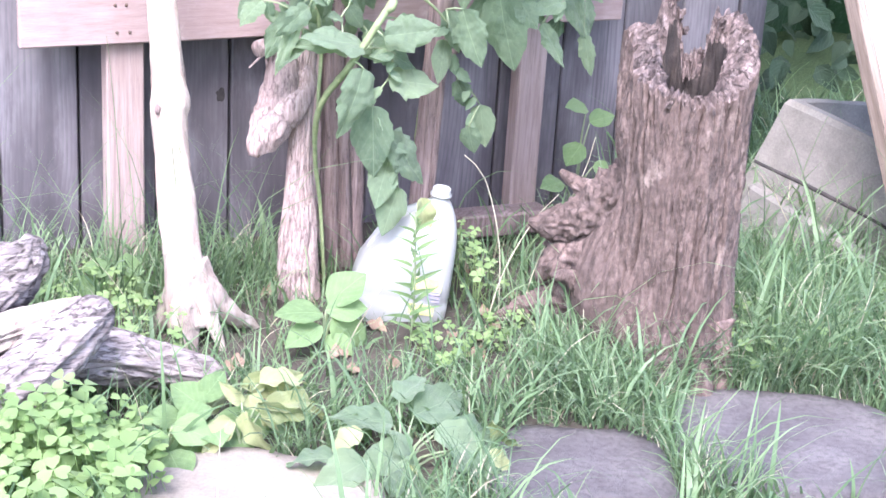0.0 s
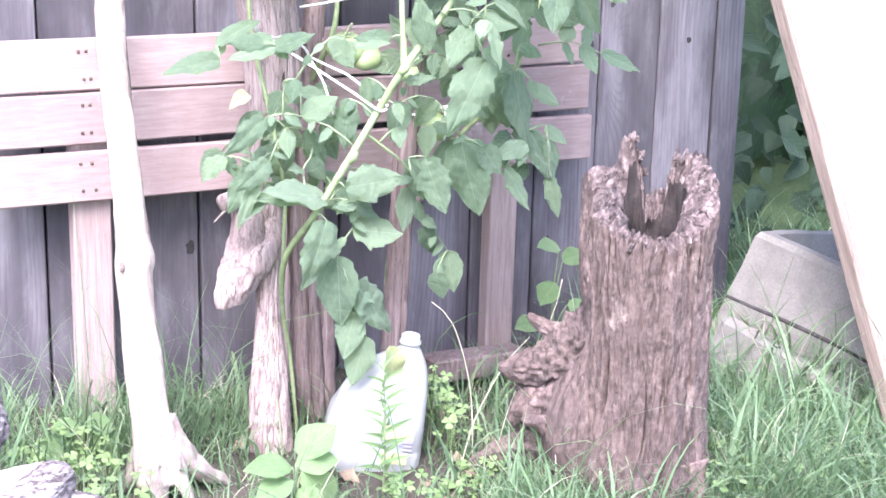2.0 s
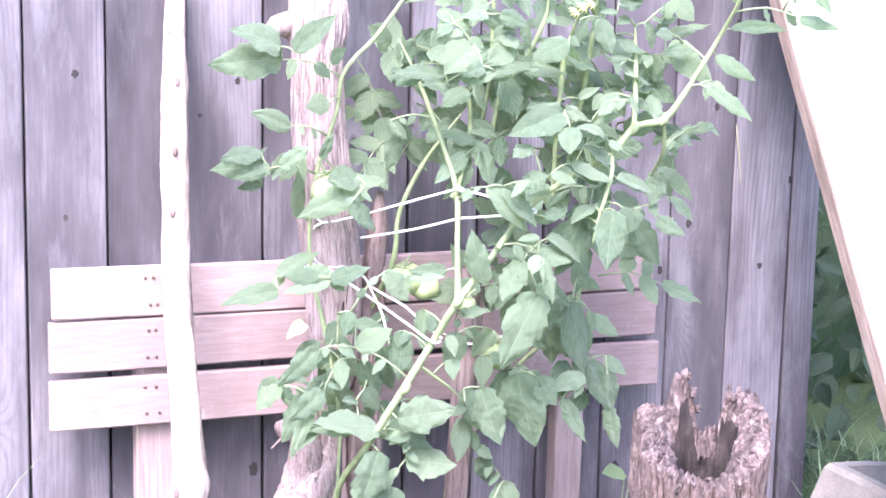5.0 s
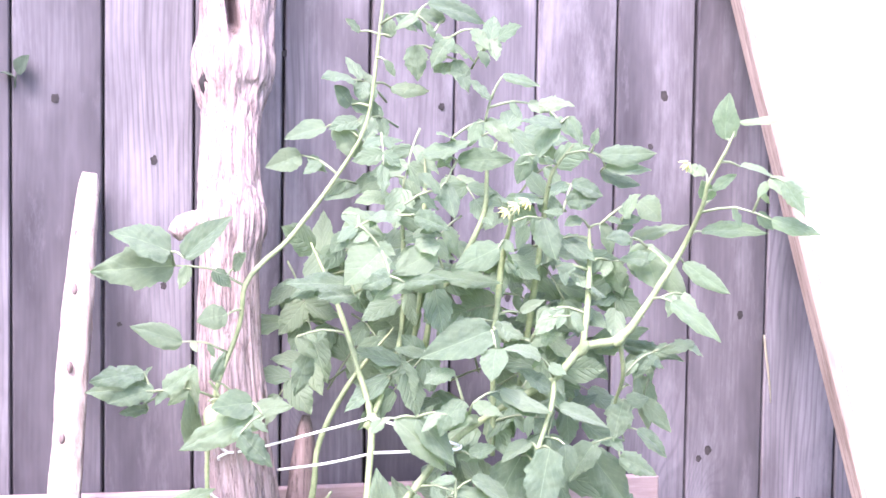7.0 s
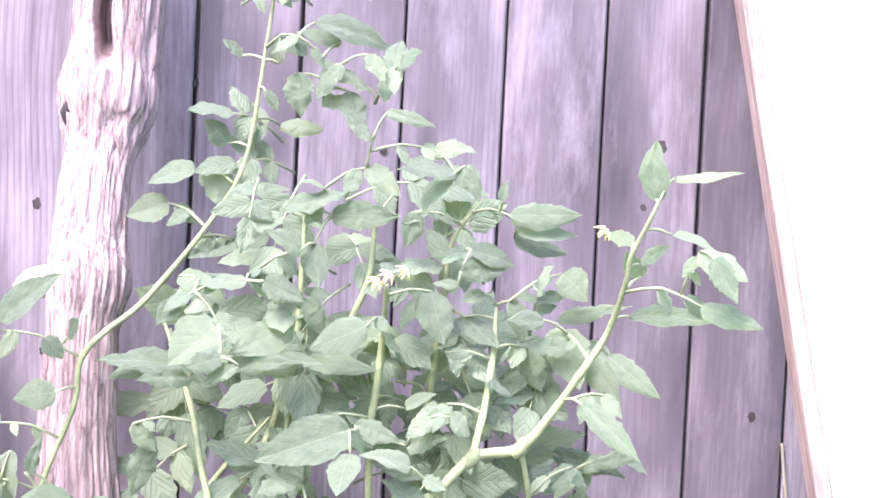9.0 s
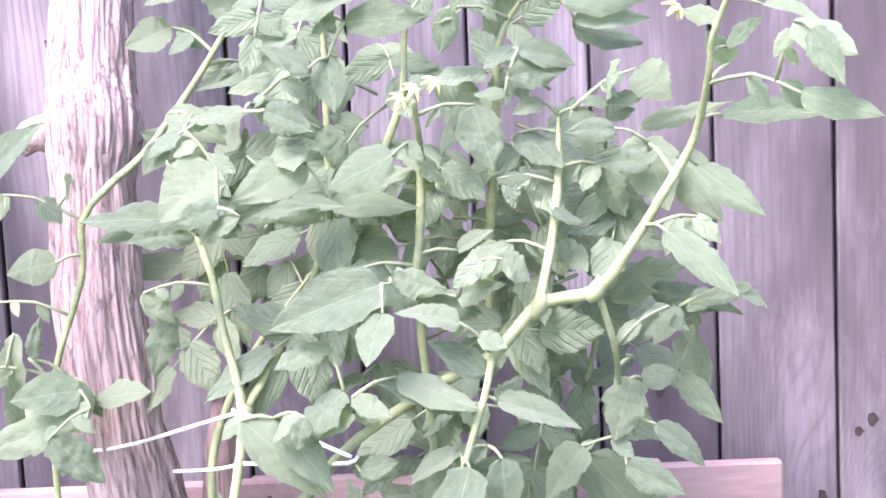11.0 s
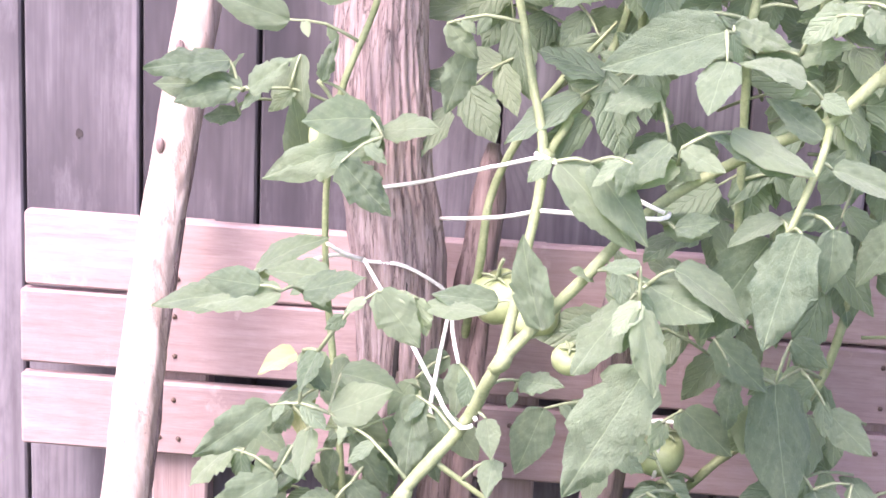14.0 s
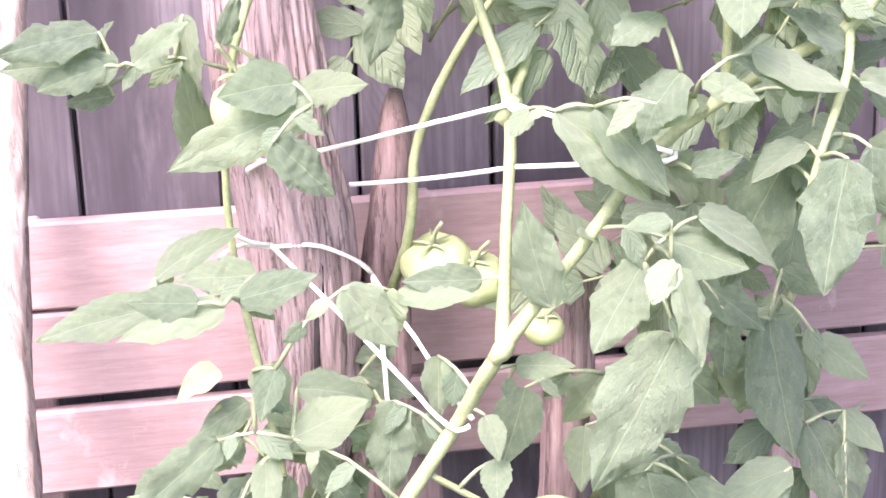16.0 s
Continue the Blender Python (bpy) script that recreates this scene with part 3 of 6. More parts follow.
# ---- brown support posts and stakes among the plants ----
def stake(name, label, points, mat, segs=14, rough=0.16, squash=1.0):
    o = points[0]
    base = (o[0], o[1], 0)
    ob = part(name, tube(local(points, base), segs, 0.012, rough, 60, 0.12, o[0] * 11, squash), mat)
    ob.location = base
    return tagged(ob, label, "stake")


SO = (-0.150, -0.25, 0)
split = thing("split_stake", "split reddish-brown stake standing against the driftwood trunk", "stake", SO)
part("shaft", tube(local([(-0.150, -0.245, -0.03, 0.034), (-0.158, -0.240, 0.20, 0.031), (-0.168, -0.230, 0.45, 0.026), (-0.150, -0.220, 0.65, 0.022), (-0.138, -0.222, 0.78, 0.016), (-0.135, -0.223, 0.83, 0.006)], SO), 24, 0.008, 0.30, 75, 0.10, 3), STAKE, split)
for k, pts in enumerate(([(-0.172, -0.262, -0.03, 0.016), (-0.180, -0.258, 0.22, 0.014), (-0.188, -0.248, 0.42, 0.011), (-0.178, -0.240, 0.56, 0.004)], [(-0.128, -0.265, -0.03, 0.015), (-0.138, -0.262, 0.25, 0.014), (-0.149, -0.250, 0.46, 0.012), (-0.138, -0.240, 0.62, 0.008), (-0.130, -0.236, 0.70, 0.003)], [(-0.150, -0.275, 0.02, 0.010), (-0.160, -0.268, 0.25, 0.010), (-0.168, -0.258, 0.40, 0.004)])):
    part("splinter", tube(local(pts, SO), 14, 0.008, 0.30, 90, 0.12, k * 3.7), STAKE, split)
TO = (-0.020, -0.30, 0)
branch = thing("tree_stake", "rough grey-brown branch stake with twine", "stake", TO)
part("shaft", tube(local([(-0.020, -0.30, -0.03, 0.021), (-0.018, -0.30, 0.2, 0.021), (-0.004, -0.30, 0.45, 0.022), (0.008, -0.30, 0.68, 0.023), (0.010, -0.30, 0.70, 0.018)], TO), 40, 0.008, 0.16, 60, 0.10, 2, groove=0.002), STAKE, branch)
part("side_stub", tube(local([(-0.004, -0.315, 0.40, 0.010), (0.016, -0.325, 0.425, 0.007), (0.028, -0.33, 0.432, 0.004)], TO), 14, 0.006, 0.2, 80, 0.2), STAKE, branch)
part("bark_strip", tube(local([(-0.012, -0.318, 0.10, 0.003), (-0.006, -0.319, 0.25, 0.006), (0.000, -0.319, 0.42, 0.005), (0.004, -0.319, 0.52, 0.002)], TO), 10, 0.01, 0.3, 90, 0.1), STAKE, branch)
stake("thin_twig", "short broken grey twig on the driftwood stub", [(-0.311, -0.285, 0.436, 0.003), (-0.33, -0.288, 0.422, 0.0025), (-0.348, -0.292, 0.408, 0.0015)], LOG, 8).location.z = 0
tendril = part("dry_tendril", tube([(0, 0, 0, 0.002), (0.006, -0.004, -0.05, 0.0022), (0.014, -0.002, -0.10, 0.0015), (0.016, 0, -0.12, 0.001)], 6, 0.01, 0.2, 90), DRY)
tendril.location = (0.704, -0.006, 0.915)
tagged(tendril, "dry straw-coloured vine tendril on a fence board", "tendril")
off = part("timber_offcut", board((0.22, 0.06, 0.045), 0.004, 0.004, 3, 3), STAKE, smooth=False)
off.location, off.rotation_euler = (0.20, -0.19, 0.05), (0, 0.05, 0.12)
tagged(off, "short weathered timber offcut lying by the rack post", "timber")

# ---- hollow stump ----
def ring_value(a, knots):
    """Linear in the angle a (degrees) between rows (angle, value), wrapping round."""
    ks = [*knots, (knots[0][0] + 360, knots[0][1])]
    a = (a - ks[0][0]) % 360 + ks[0][0]
    for (a0, v0), (a1, v1) in zip(ks, ks[1:]):
        if a0 <= a <= a1:
            return v0 + (v1 - v0) * (a - a0) / (a1 - a0)
    return ks[0][1]


STUMP = (0.180, -0.805, -0.020)
RIM = ((0, 0.582), (15, 0.59), (35, 0.597), (58, 0.594), (66, 0.54), (88, 0.525), (97, 0.59), (104, 0.624), (114, 0.618), (122, 0.56), (140, 0.545), (165, 0.575), (180, 0.588), (196, 0.57), (212, 0.525), (240, 0.51), (270, 0.492), (300, 0.50), (325, 0.525), (345, 0.565))
s_right, s_back = Vector((0.895, -0.446, 0)), Vector((0.446, 0.895, 0))


def build_stump():
    st = thing("tree_stump", "old hollow tree stump with jagged rim and furrowed bark", "stump", STUMP)
    st.scale = (0.975, 0.975, 0.99)
    seg, rows = 520, 170
    verts, faces = [], []
    cr = random.Random(3)
    cracks = []
    for _ in range(46):
        z0 = cr.uniform(0.12, 0.42)
        cracks.append((cr.uniform(0, 6.283), cr.uniform(0.010, 0.022), cr.uniform(0.012, 0.032), z0, z0 + cr.uniform(0.08, 0.22)))
    for k in range(34):
        cracks.append((6.283 * k / 34 + cr.uniform(-0.07, 0.07), cr.uniform(0.013, 0.028), cr.uniform(0.014, 0.034), cr.uniform(0.38, 0.49), 0.8))

    def crack(a, z):
        deep = 0.0
        for i, (ca, cw, cd, z0, z1) in enumerate(cracks):
            off = (a - ca - 0.07 * math.sin(z * 8 + i) - 0.035 * math.sin(z * 27 + 2 * i) + math.pi) % (2 * math.pi) - math.pi
            if abs(off) < 2.5 * cw and z0 < z < z1:
                deep = max(deep, cd * math.exp(-(off / cw) ** 2) * min(1, (z - z0) * 14) * min(1, (z1 - z) * 14))
        ca, sa = math.cos(a), math.sin(a)
        lump = 0.011 * noise.noise(Vector((ca * 4, sa * 4, z * 6))) + 0.006 * abs(noise.noise(Vector((ca * 11, sa * 11, z * 6))))
        flake = 0.0055 * abs(noise.noise(Vector((ca * 17, sa * 17, z * 24)))) + 0.0034 * abs(noise.noise(Vector((ca * 40, sa * 40, z * 70 + 5))))
        fine = 0.0016 * noise.noise(Vector((ca * 80, sa * 80, z * 160)))
        return lump + flake + fine - deep

    def add_row(zf, radius_of, top_of):
        for k in range(seg):
            a = 2 * math.pi * k / seg
            z = top_of(k, zf)
            r = radius_of(a, z)
            c = Vector((-0.012 * (z - 0.25), 0.0, 0))
            verts.append(c + s_right * math.cos(a) * r + s_back * math.sin(a) * r + Vector((0, 0, z)))

    def rim(k):
        q = k * 320 / seg
        return ring_value(360 * k / seg, RIM) + 0.014 * noise.noise(Vector((q * 0.22, 3, 0))) + 0.013 * abs(noise.noise(Vector((q * 0.55, 9, 0)))) + 0.006 * noise.noise(Vector((q * 1.5, 2, 0)))

    tops = [rim(k) for k in range(seg)]

    def outer(a, z):
        flare = 0.036 * math.exp(-max(z, 0) / 0.09) * (1 + 0.35 * math.sin(a * 5 + 0.6) + 0.3 * math.sin(a * 3) + 0.35 * math.sin(a * 11 + 1))
        left = ((math.degrees(a) - 174 + 180) % 360 - 180) / 34
        flare += 0.062 * math.exp(-left * left) * math.exp(-((z - 0.16) / 0.11) ** 2)
        flare -= 0.012 * math.exp(-left * left) * math.exp(-((z - 0.35) / 0.06) ** 2)
        right = ((math.degrees(a) + 10 + 180) % 360 - 180) / 55
        flare += 0.022 * math.exp(-right * right) * min(1.0, max(0.0, 1.0 - z / 0.45))
        waist = 0.008 * math.cos((z - 0.5) * 9)
        return 0.093 + flare + waist + crack(a, z)

    for j in range(rows):
        add_row(j / (rows - 1), outer, lambda k, f: -0.04 + (tops[k] + 0.04) * f)
    INNER = ((0, 0.056), (30, 0.066), (90, 0.070), (150, 0.062), (180, 0.048), (225, 0.040), (270, 0.038), (315, 0.043))

    def inner(a):
        return ring_value(math.degrees(a), INNER) + 0.006 * noise.noise(Vector((math.cos(a) * 9, math.sin(a) * 9, 3)))

    def ridge(k):
        a = 2 * math.pi * k / seg
        return 0.013 * abs(math.sin(a * 13 + 1.6 * noise.noise(Vector((math.cos(a) * 3, math.sin(a) * 3, 7))))) + 0.010 * noise.noise(Vector((math.cos(a) * 22, math.sin(a) * 22, 1)))

    for f in (0.12, 0.28, 0.45, 0.65, 0.85, 1.0):
        add_row(f, lambda a, z, f=f: (0.095 + 0.8 * crack(a, z)) * (1 - f) + inner(a) * f + 0.005 * noise.noise(Vector((math.cos(a) * 30, math.sin(a) * 30, f * 5))),
                lambda k, f: tops[k] + ridge(k) * math.sin(math.pi * min(1, f + 0.15)) + 0.010 * noise.noise(Vector((k * 0.12, f * 7, 2))) - 0.034 * f * f)
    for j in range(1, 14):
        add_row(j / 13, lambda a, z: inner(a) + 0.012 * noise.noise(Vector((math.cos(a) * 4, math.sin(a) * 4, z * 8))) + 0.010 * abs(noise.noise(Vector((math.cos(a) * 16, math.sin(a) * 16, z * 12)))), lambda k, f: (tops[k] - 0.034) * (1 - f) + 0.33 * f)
    for first, last, name, mat, label in ((0, rows, "trunk", BARK, ""), (rows - 1, rows + 6, "rim", RIMWOOD, "pale crumbling broken rim"), (rows + 5, rows + 19, "hollow", INNER_WOOD, "dark inside of the stump")):
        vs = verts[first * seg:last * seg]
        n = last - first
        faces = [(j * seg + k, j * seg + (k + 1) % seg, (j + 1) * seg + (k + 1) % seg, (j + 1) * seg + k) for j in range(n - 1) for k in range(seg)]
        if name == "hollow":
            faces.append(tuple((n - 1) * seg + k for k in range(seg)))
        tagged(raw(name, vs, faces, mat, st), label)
    # crumbling chunks along the broken rim
    lump = bpy.data.meshes.new("rim_chunk")
    bm = bmesh.new()
    bmesh.ops.create_cube(bm, size=1.7)
    bmesh.ops.subdivide_edges(bm, edges=bm.edges, cuts=4, use_grid_fill=True)
    for v in bm.verts:
        q = v.co.copy()
        v.co = q * 0.01 * (1 + 0.35 * noise.noise(q * 1.1) + 0.42 * noise.noise(q * 2.9)) * (1 - 0.16 * max(0.0, q.length - 1.0))
    bm.to_mesh(lump)
    bm.free()
    lump.materials.append(RIMWOOD)
    lump.polygons.foreach_set("use_smooth", [False] * len(lump.polygons))
    for i in range(120):
        k = int(seg * (i + cr.uniform(-0.5, 0.5)) / 120) % seg
        a, s = 2 * math.pi * k / seg, cr.uniform(0.22, 0.52)
        r = inner(a) + (0.096 - inner(a)) * cr.uniform(0.35, 1.0)
        ob = new("rim_chunk", lump)
        ob.parent = st
        ob.location = s_right * math.cos(a) * r + s_back * math.sin(a) * r + Vector((0, 0, tops[k] + cr.uniform(-0.014, 0.003)))
        ob.rotation_euler = (cr.uniform(-0.5, 0.5), cr.uniform(-0.5, 0.5), a - 0.46 + cr.uniform(-0.3, 0.3))
        ob.scale = (s * cr.uniform(1.4, 2.6), s, s * cr.uniform(1.2, 2.6))
    for pts in ([(0.17, -0.77, 0.33, 0.060), (0.125, -0.725, 0.265, 0.058), (0.085, -0.67, 0.225, 0.040), (0.045, -0.63, 0.212, 0.022), (0.020, -0.615, 0.213, 0.006)],
                [(0.16, -0.77, 0.15, 0.080), (0.11, -0.71, 0.165, 0.060), (0.07, -0.665, 0.155, 0.038), (0.05, -0.64, 0.135, 0.020), (0.04, -0.63, 0.11, 0.007)],
                [(0.18, -0.74, 0.27, 0.045), (0.13, -0.68, 0.265, 0.026), (0.095, -0.635, 0.280, 0.014), (0.073, -0.615, 0.297, 0.005)],
                [(0.16, -0.75, 0.09, 0.075), (0.105, -0.68, 0.09, 0.050), (0.055, -0.62, 0.065, 0.026), (0.02, -0.59, 0.042, 0.017), (-0.012, -0.575, 0.028, 0.006)],
                [(0.16, -0.77, 0.04, 0.080), (0.12, -0.73, 0.06, 0.060), (0.10, -0.71, -0.02, 0.030)],
                [(0.15, -0.85, 0.10, 0.055), (0.125, -0.895, 0.03, 0.036), (0.11, -0.92, -0.02, 0.020)],
                [(0.22, -0.86, 0.10, 0.050), (0.225, -0.90, 0.02, 0.032), (0.23, -0.92, -0.02, 0.02)],
                [(0.26, -0.82, 0.08, 0.05), (0.30, -0.83, 0.02, 0.035), (0.34, -0.84, -0.02, 0.02)]):
        part("root", tube(local(pts, STUMP), 72, 0.0035, 0.24, 130, 0.30, pts[1][0] * 31 + pts[1][2] * 7, groove=0.0025), BARK, st)
    # fibrous root strands running out and down from the trunk
    for k in range(16):
        side, z0, out = cr.uniform(-0.055, 0.055), 0.06 + 0.24 * cr.random(), cr.uniform(0.075, 0.15)
        low = cr.random() < 0.55
        z1 = -0.01 if low else 0.16 + 0.06 * cr.random()
        if low:
            out *= 0.9
        row = []
        for q in (0.0, 0.3, 0.6, 0.85, 1.0):
            d = 0.075 + out * q
            z = z0 + (z1 - z0) * (q ** 0.8) + cr.uniform(-0.012, 0.012)
            p = s_right * -d + s_back * (0.04 + side * (1 + 1.2 * q) + cr.uniform(-0.008, 0.008)) + Vector((0, 0, z))
            row.append((*p, (0.021 - 0.014 * q ** 1.8) * cr.uniform(0.75, 1.2)))
        part("root_strand", tube(row, 24, 0.003, 0.42, 150, 0.35, k * 2.3), BARK, st)


build_stump()

# ---- plastic jug ----
def build_jug():
    jug = thing("plastic_jug", "milky one-gallon plastic jug with worn yellow label on grass", "jug", (-0.124, -0.436, -0.016))
    jug.scale = (0.95, 0.95, 0.97)
    jug.rotation_euler = (0.02, 0.10, -0.42)

    def section(z, w, d, cx, p=4.0, n=40):
        row = []
        for k in range(n):
            a = 2 * math.pi * k / n
            c, s = math.cos(a), math.sin(a)
            row.append((cx + math.copysign(abs(c) ** (2 / p), c) * w / 2, math.copysign(abs(s) ** (2 / p), s) * d / 2, z))
        return row

    prof = ((0.0, 0.150, 0.11, 0, 4), (0.004, 0.168, 0.128, 0, 4), (0.015, 0.176, 0.135, 0, 5), (0.06, 0.178, 0.137, 0, 6), (0.065, 0.174, 0.133, 0, 6), (0.072, 0.178, 0.137, 0, 6), (0.105, 0.172, 0.136, 0.003, 5.5), (0.135, 0.155, 0.133, 0.011, 5), (0.160, 0.134, 0.126, 0.021, 4.5), (0.182, 0.112, 0.112, 0.030, 3.6),
            (0.202, 0.088, 0.092, 0.038, 2.8), (0.218, 0.064, 0.066, 0.043, 2.3), (0.230, 0.046, 0.046, 0.046, 2), (0.236, 0.036, 0.036, 0.047, 2), (0.240, 0.033, 0.033, 0.047, 2), (0.257, 0.033, 0.033, 0.047, 2), (0.259, 0.028, 0.028, 0.047, 2), (0.252, 0.027, 0.027, 0.047, 2))
    verts, faces, n = [], [], 40
    for z, w, d, cx, p in prof:
        verts += section(z, w, d, cx, p)
    for j in range(len(prof) - 1):
        for k in range(n):
            faces.append((j * n + k, j * n + (k + 1) % n, (j + 1) * n + (k + 1) % n, (j + 1) * n + k))
    faces.append(tuple(reversed(range(n))))
    faces.append(tuple((len(prof) - 1) * n + k for k in range(n)))
    raw("body", verts, faces, PLASTIC, jug)
    part("handle", tube([(-0.062, 0, 0.125, 0.011), (-0.052, 0, 0.158, 0.009), (-0.028, 0, 0.188, 0.009), (-0.002, 0, 0.208, 0.010), (0.024, 0, 0.218, 0.012)], 14, 0.006), PLASTIC, jug)
    part("neck_ring", tube([(0.047, 0, 0.243, 0.0195), (0.047, 0, 0.247, 0.0195)], 24, 0.002), PLASTIC, jug)
    for z, w, h, x in ((0.100, 0.052, 0.024, 0.045), (0.052, 0.046, 0.020, 0.040)):
        lab = part("label", board((w, 0.002, h), 0.0005), YELLOW, jug, "faded yellow paper label", smooth=False)
        lab.location = (x, -0.069, z)
    for x, z, w in ((0.060, 0.084, 0.020), (0.058, 0.077, 0.024), (0.062, 0.070, 0.016)):
        bar = part("print_bar", board((w, 0.0015, 0.004), 0.0003), PURPLE, jug, smooth=False)
        bar.location = (x, -0.0692, z)


build_jug()

# ---- tilted concrete trough ----
def build_trough():
    tr = thing("concrete_trough", "tilted old concrete planter trough, rim pale and worn", "planter")
    a, b, c = Vector((0.727, -0.35, 0.305)), Vector((0.800, -0.70, 0.262)), Vector((1.06, -0.17, 0.262))
    u = (b - a).normalized()
    v = (c - a - u * (c - a).dot(u)).normalized()
    n = v.cross(u)
    if n.z < 0:
        n = -n
    lu, lv, depth, wall = 0.44, 0.34, 0.34, 0.030
    tr.matrix_world = Matrix.Translation(a) @ Matrix((u, v, n)).transposed().to_4x4()
    taper = 0.045

    def shell(name, rings, close, label=""):
        bm = bmesh.new()
        loops = [[bm.verts.new(q) for q in ((x0, y0, z), (x1, y0, z), (x1, y1, z), (x0, y1, z))] for x0, x1, y0, y1, z in rings]
        for p, q in zip(loops, loops[1:]):
            for k in range(4):
                bm.faces.new((p[k], p[(k + 1) % 4], q[(k + 1) % 4], q[k]))
        if close:
            bm.faces.new(loops[close - 1])
        bmesh.ops.subdivide_edges(bm, edges=bm.edges, cuts=5, use_grid_fill=True)
        bmesh.ops.recalc_face_normals(bm, faces=bm.faces)
        for vert in bm.verts:
            vert.co += noise.noise_vector(vert.co * 9) * 0.004
        part(name, bm, CONCRETE, tr, label, smooth=False)

    low, edge = (-0.05, lu + 0.02, -0.02, lv + 0.02, -depth), (0, lu, 0, lv, -0.012)
    inner = (wall, lu - wall, wall, lv - wall, 0)
    shell("outer_wall", [low, edge], 1)
    shell("rim", [edge, (0.006, lu - 0.006, 0.006, lv - 0.006, 0), inner], 0, "pale worn rim")
    shell("inner_wall", [inner, (wall + taper, lu - wall - taper, wall + taper, lv - wall - taper, -depth + 0.05)], 2)


build_trough()
bm = board((0.40, 0.045, 0.26), 0.008)
for v in bm.verts:
    v.co += noise.noise_vector(v.co * 8) * 0.006
blk = part("concrete_block", bm, CONCRETE, smooth=False)
blk.location, blk.rotation_euler = (0.675, -0.56, -0.02), (-0.12, 0.36, -0.95)
tagged(blk, "broken concrete block sunk in grass beside the trough", "concrete block")
tw = part("dark_twig", tube([(0, 0, 0, 0.003), (0.10, -0.09, -0.045, 0.004), (0.20, -0.17, -0.10, 0.003), (0.29, -0.26, -0.17, 0.002)], 8, 0.02, 0.3, 60), KNOT)
tw.location = (0.555, -0.50, 0.235)
tagged(tw, "thin dark fallen twig lying across concrete", "twig")

# ---- grey driftwood pieces in the near corner ----
def lying(name, label, pts, seed, mat=None):
    o = pts[0][:3]
    ob = part(name, tube(local(pts, o), 80, 0.005, 0.28, 70, 0.07, seed, groove=0.0045), mat or GREYLOG)
    ob.location = o
    tagged(ob, label, "driftwood", "driftwood pieces")


lying("driftwood_log", "dark grey driftwood log with pale worn ridges", [(-1.12, -0.95, 0.03, 0.05), (-0.98, -0.89, 0.09, 0.045), (-0.86, -0.83, 0.135, 0.040), (-0.77, -0.785, 0.178, 0.036), (-0.725, -0.765, 0.203, 0.026), (-0.712, -0.758, 0.208, 0.010)], 1)
lying("driftwood_log", "pale split driftwood log tapering into the grass", [(-0.98, -0.70, 0.12, 0.05), (-0.84, -0.695, 0.12, 0.048), (-0.70, -0.69, 0.10, 0.040), (-0.60, -0.685, 0.065, 0.030), (-0.535, -0.68, 0.04, 0.022), (-0.512, -0.68, 0.03, 0.008)], 2, PALELOG)
lying("driftwood_log", "bleached knobbly driftwood root end", [(-1.05, -0.62, 0.05, 0.06), (-0.95, -0.66, 0.15, 0.055), (-0.86, -0.68, 0.21, 0.048), (-0.81, -0.69, 0.26, 0.034), (-0.797, -0.69, 0.292, 0.014)], 3)
lying("driftwood_log", "white weathered driftwood branch between logs", [(-1.02, -0.78, 0.10, 0.03), (-0.90, -0.76, 0.17, 0.026), (-0.80, -0.75, 0.195, 0.022), (-0.74, -0.73, 0.20, 0.012)], 4, POLE)

# ---- stepping stones ----
def slab(name, label, centre, rx, ry, turn, thick, mat, seed):
    """An irregular flat stone with a broken, rounded edge."""
    bm = bmesh.new()
    n = 48
    rings = []
    for f, z in ((1.0, -thick), (1.02, -thick * 0.5), (1.0, -0.008), (0.97, -0.001), (0.85, 0.001), (0.6, 0.002), (0.3, 0.001)):
        ring = []
        for k in range(n):
            a = 2 * math.pi * k / n
            p = 3.2
            rr = 1 / (abs(math.cos(a)) ** p + abs(math.sin(a)) ** p) ** (1 / p) * (1 + 0.10 * noise.noise(Vector((math.cos(a) * 1.6, math.sin(a) * 1.6, seed))) + 0.025 * noise.noise(Vector((math.cos(a) * 7, math.sin(a) * 7, seed))))
            x, y = math.cos(a) * rr * rx * f, math.sin(a) * rr * ry * f
            ring.append(bm.verts.new((x, y, z + 0.006 * noise.noise(Vector((x * 9, y * 9, seed))))))
        rings.append(ring)
    for p, q in zip(rings, rings[1:]):
        for k in range(n):
            bm.faces.new((p[k], p[(k + 1) % n], q[(k + 1) % n], q[k]))
    bm.faces.new(rings[-1])
    ob = part(name, bm, mat)
    ob.location, ob.rotation_euler = centre, (0, 0, turn)
    tagged(ob, label, "stone", "stepping stones")


slab("stepping_stone", "dark purplish flat stepping stone half hidden by grass", (-0.125, -1.095, 0.012), 0.135, 0.15, -0.45, 0.06, FLAG, 1)
slab("stepping_stone", "large dark purplish flat stepping stone set in grass", (0.225, -1.105, 0.014), 0.185, 0.165, -0.45, 0.06, FLAG, 5)
slab("stepping_stone", "pale pinkish stone slab with broken edge", (-0.60, -1.04, 0.02), 0.17, 0.16, -0.4, 0.06, PALE, 9)

# ---- placed leaves: base (x, y, z), reach (dx, dy, dz), width share ----
LEAF_SETS = []
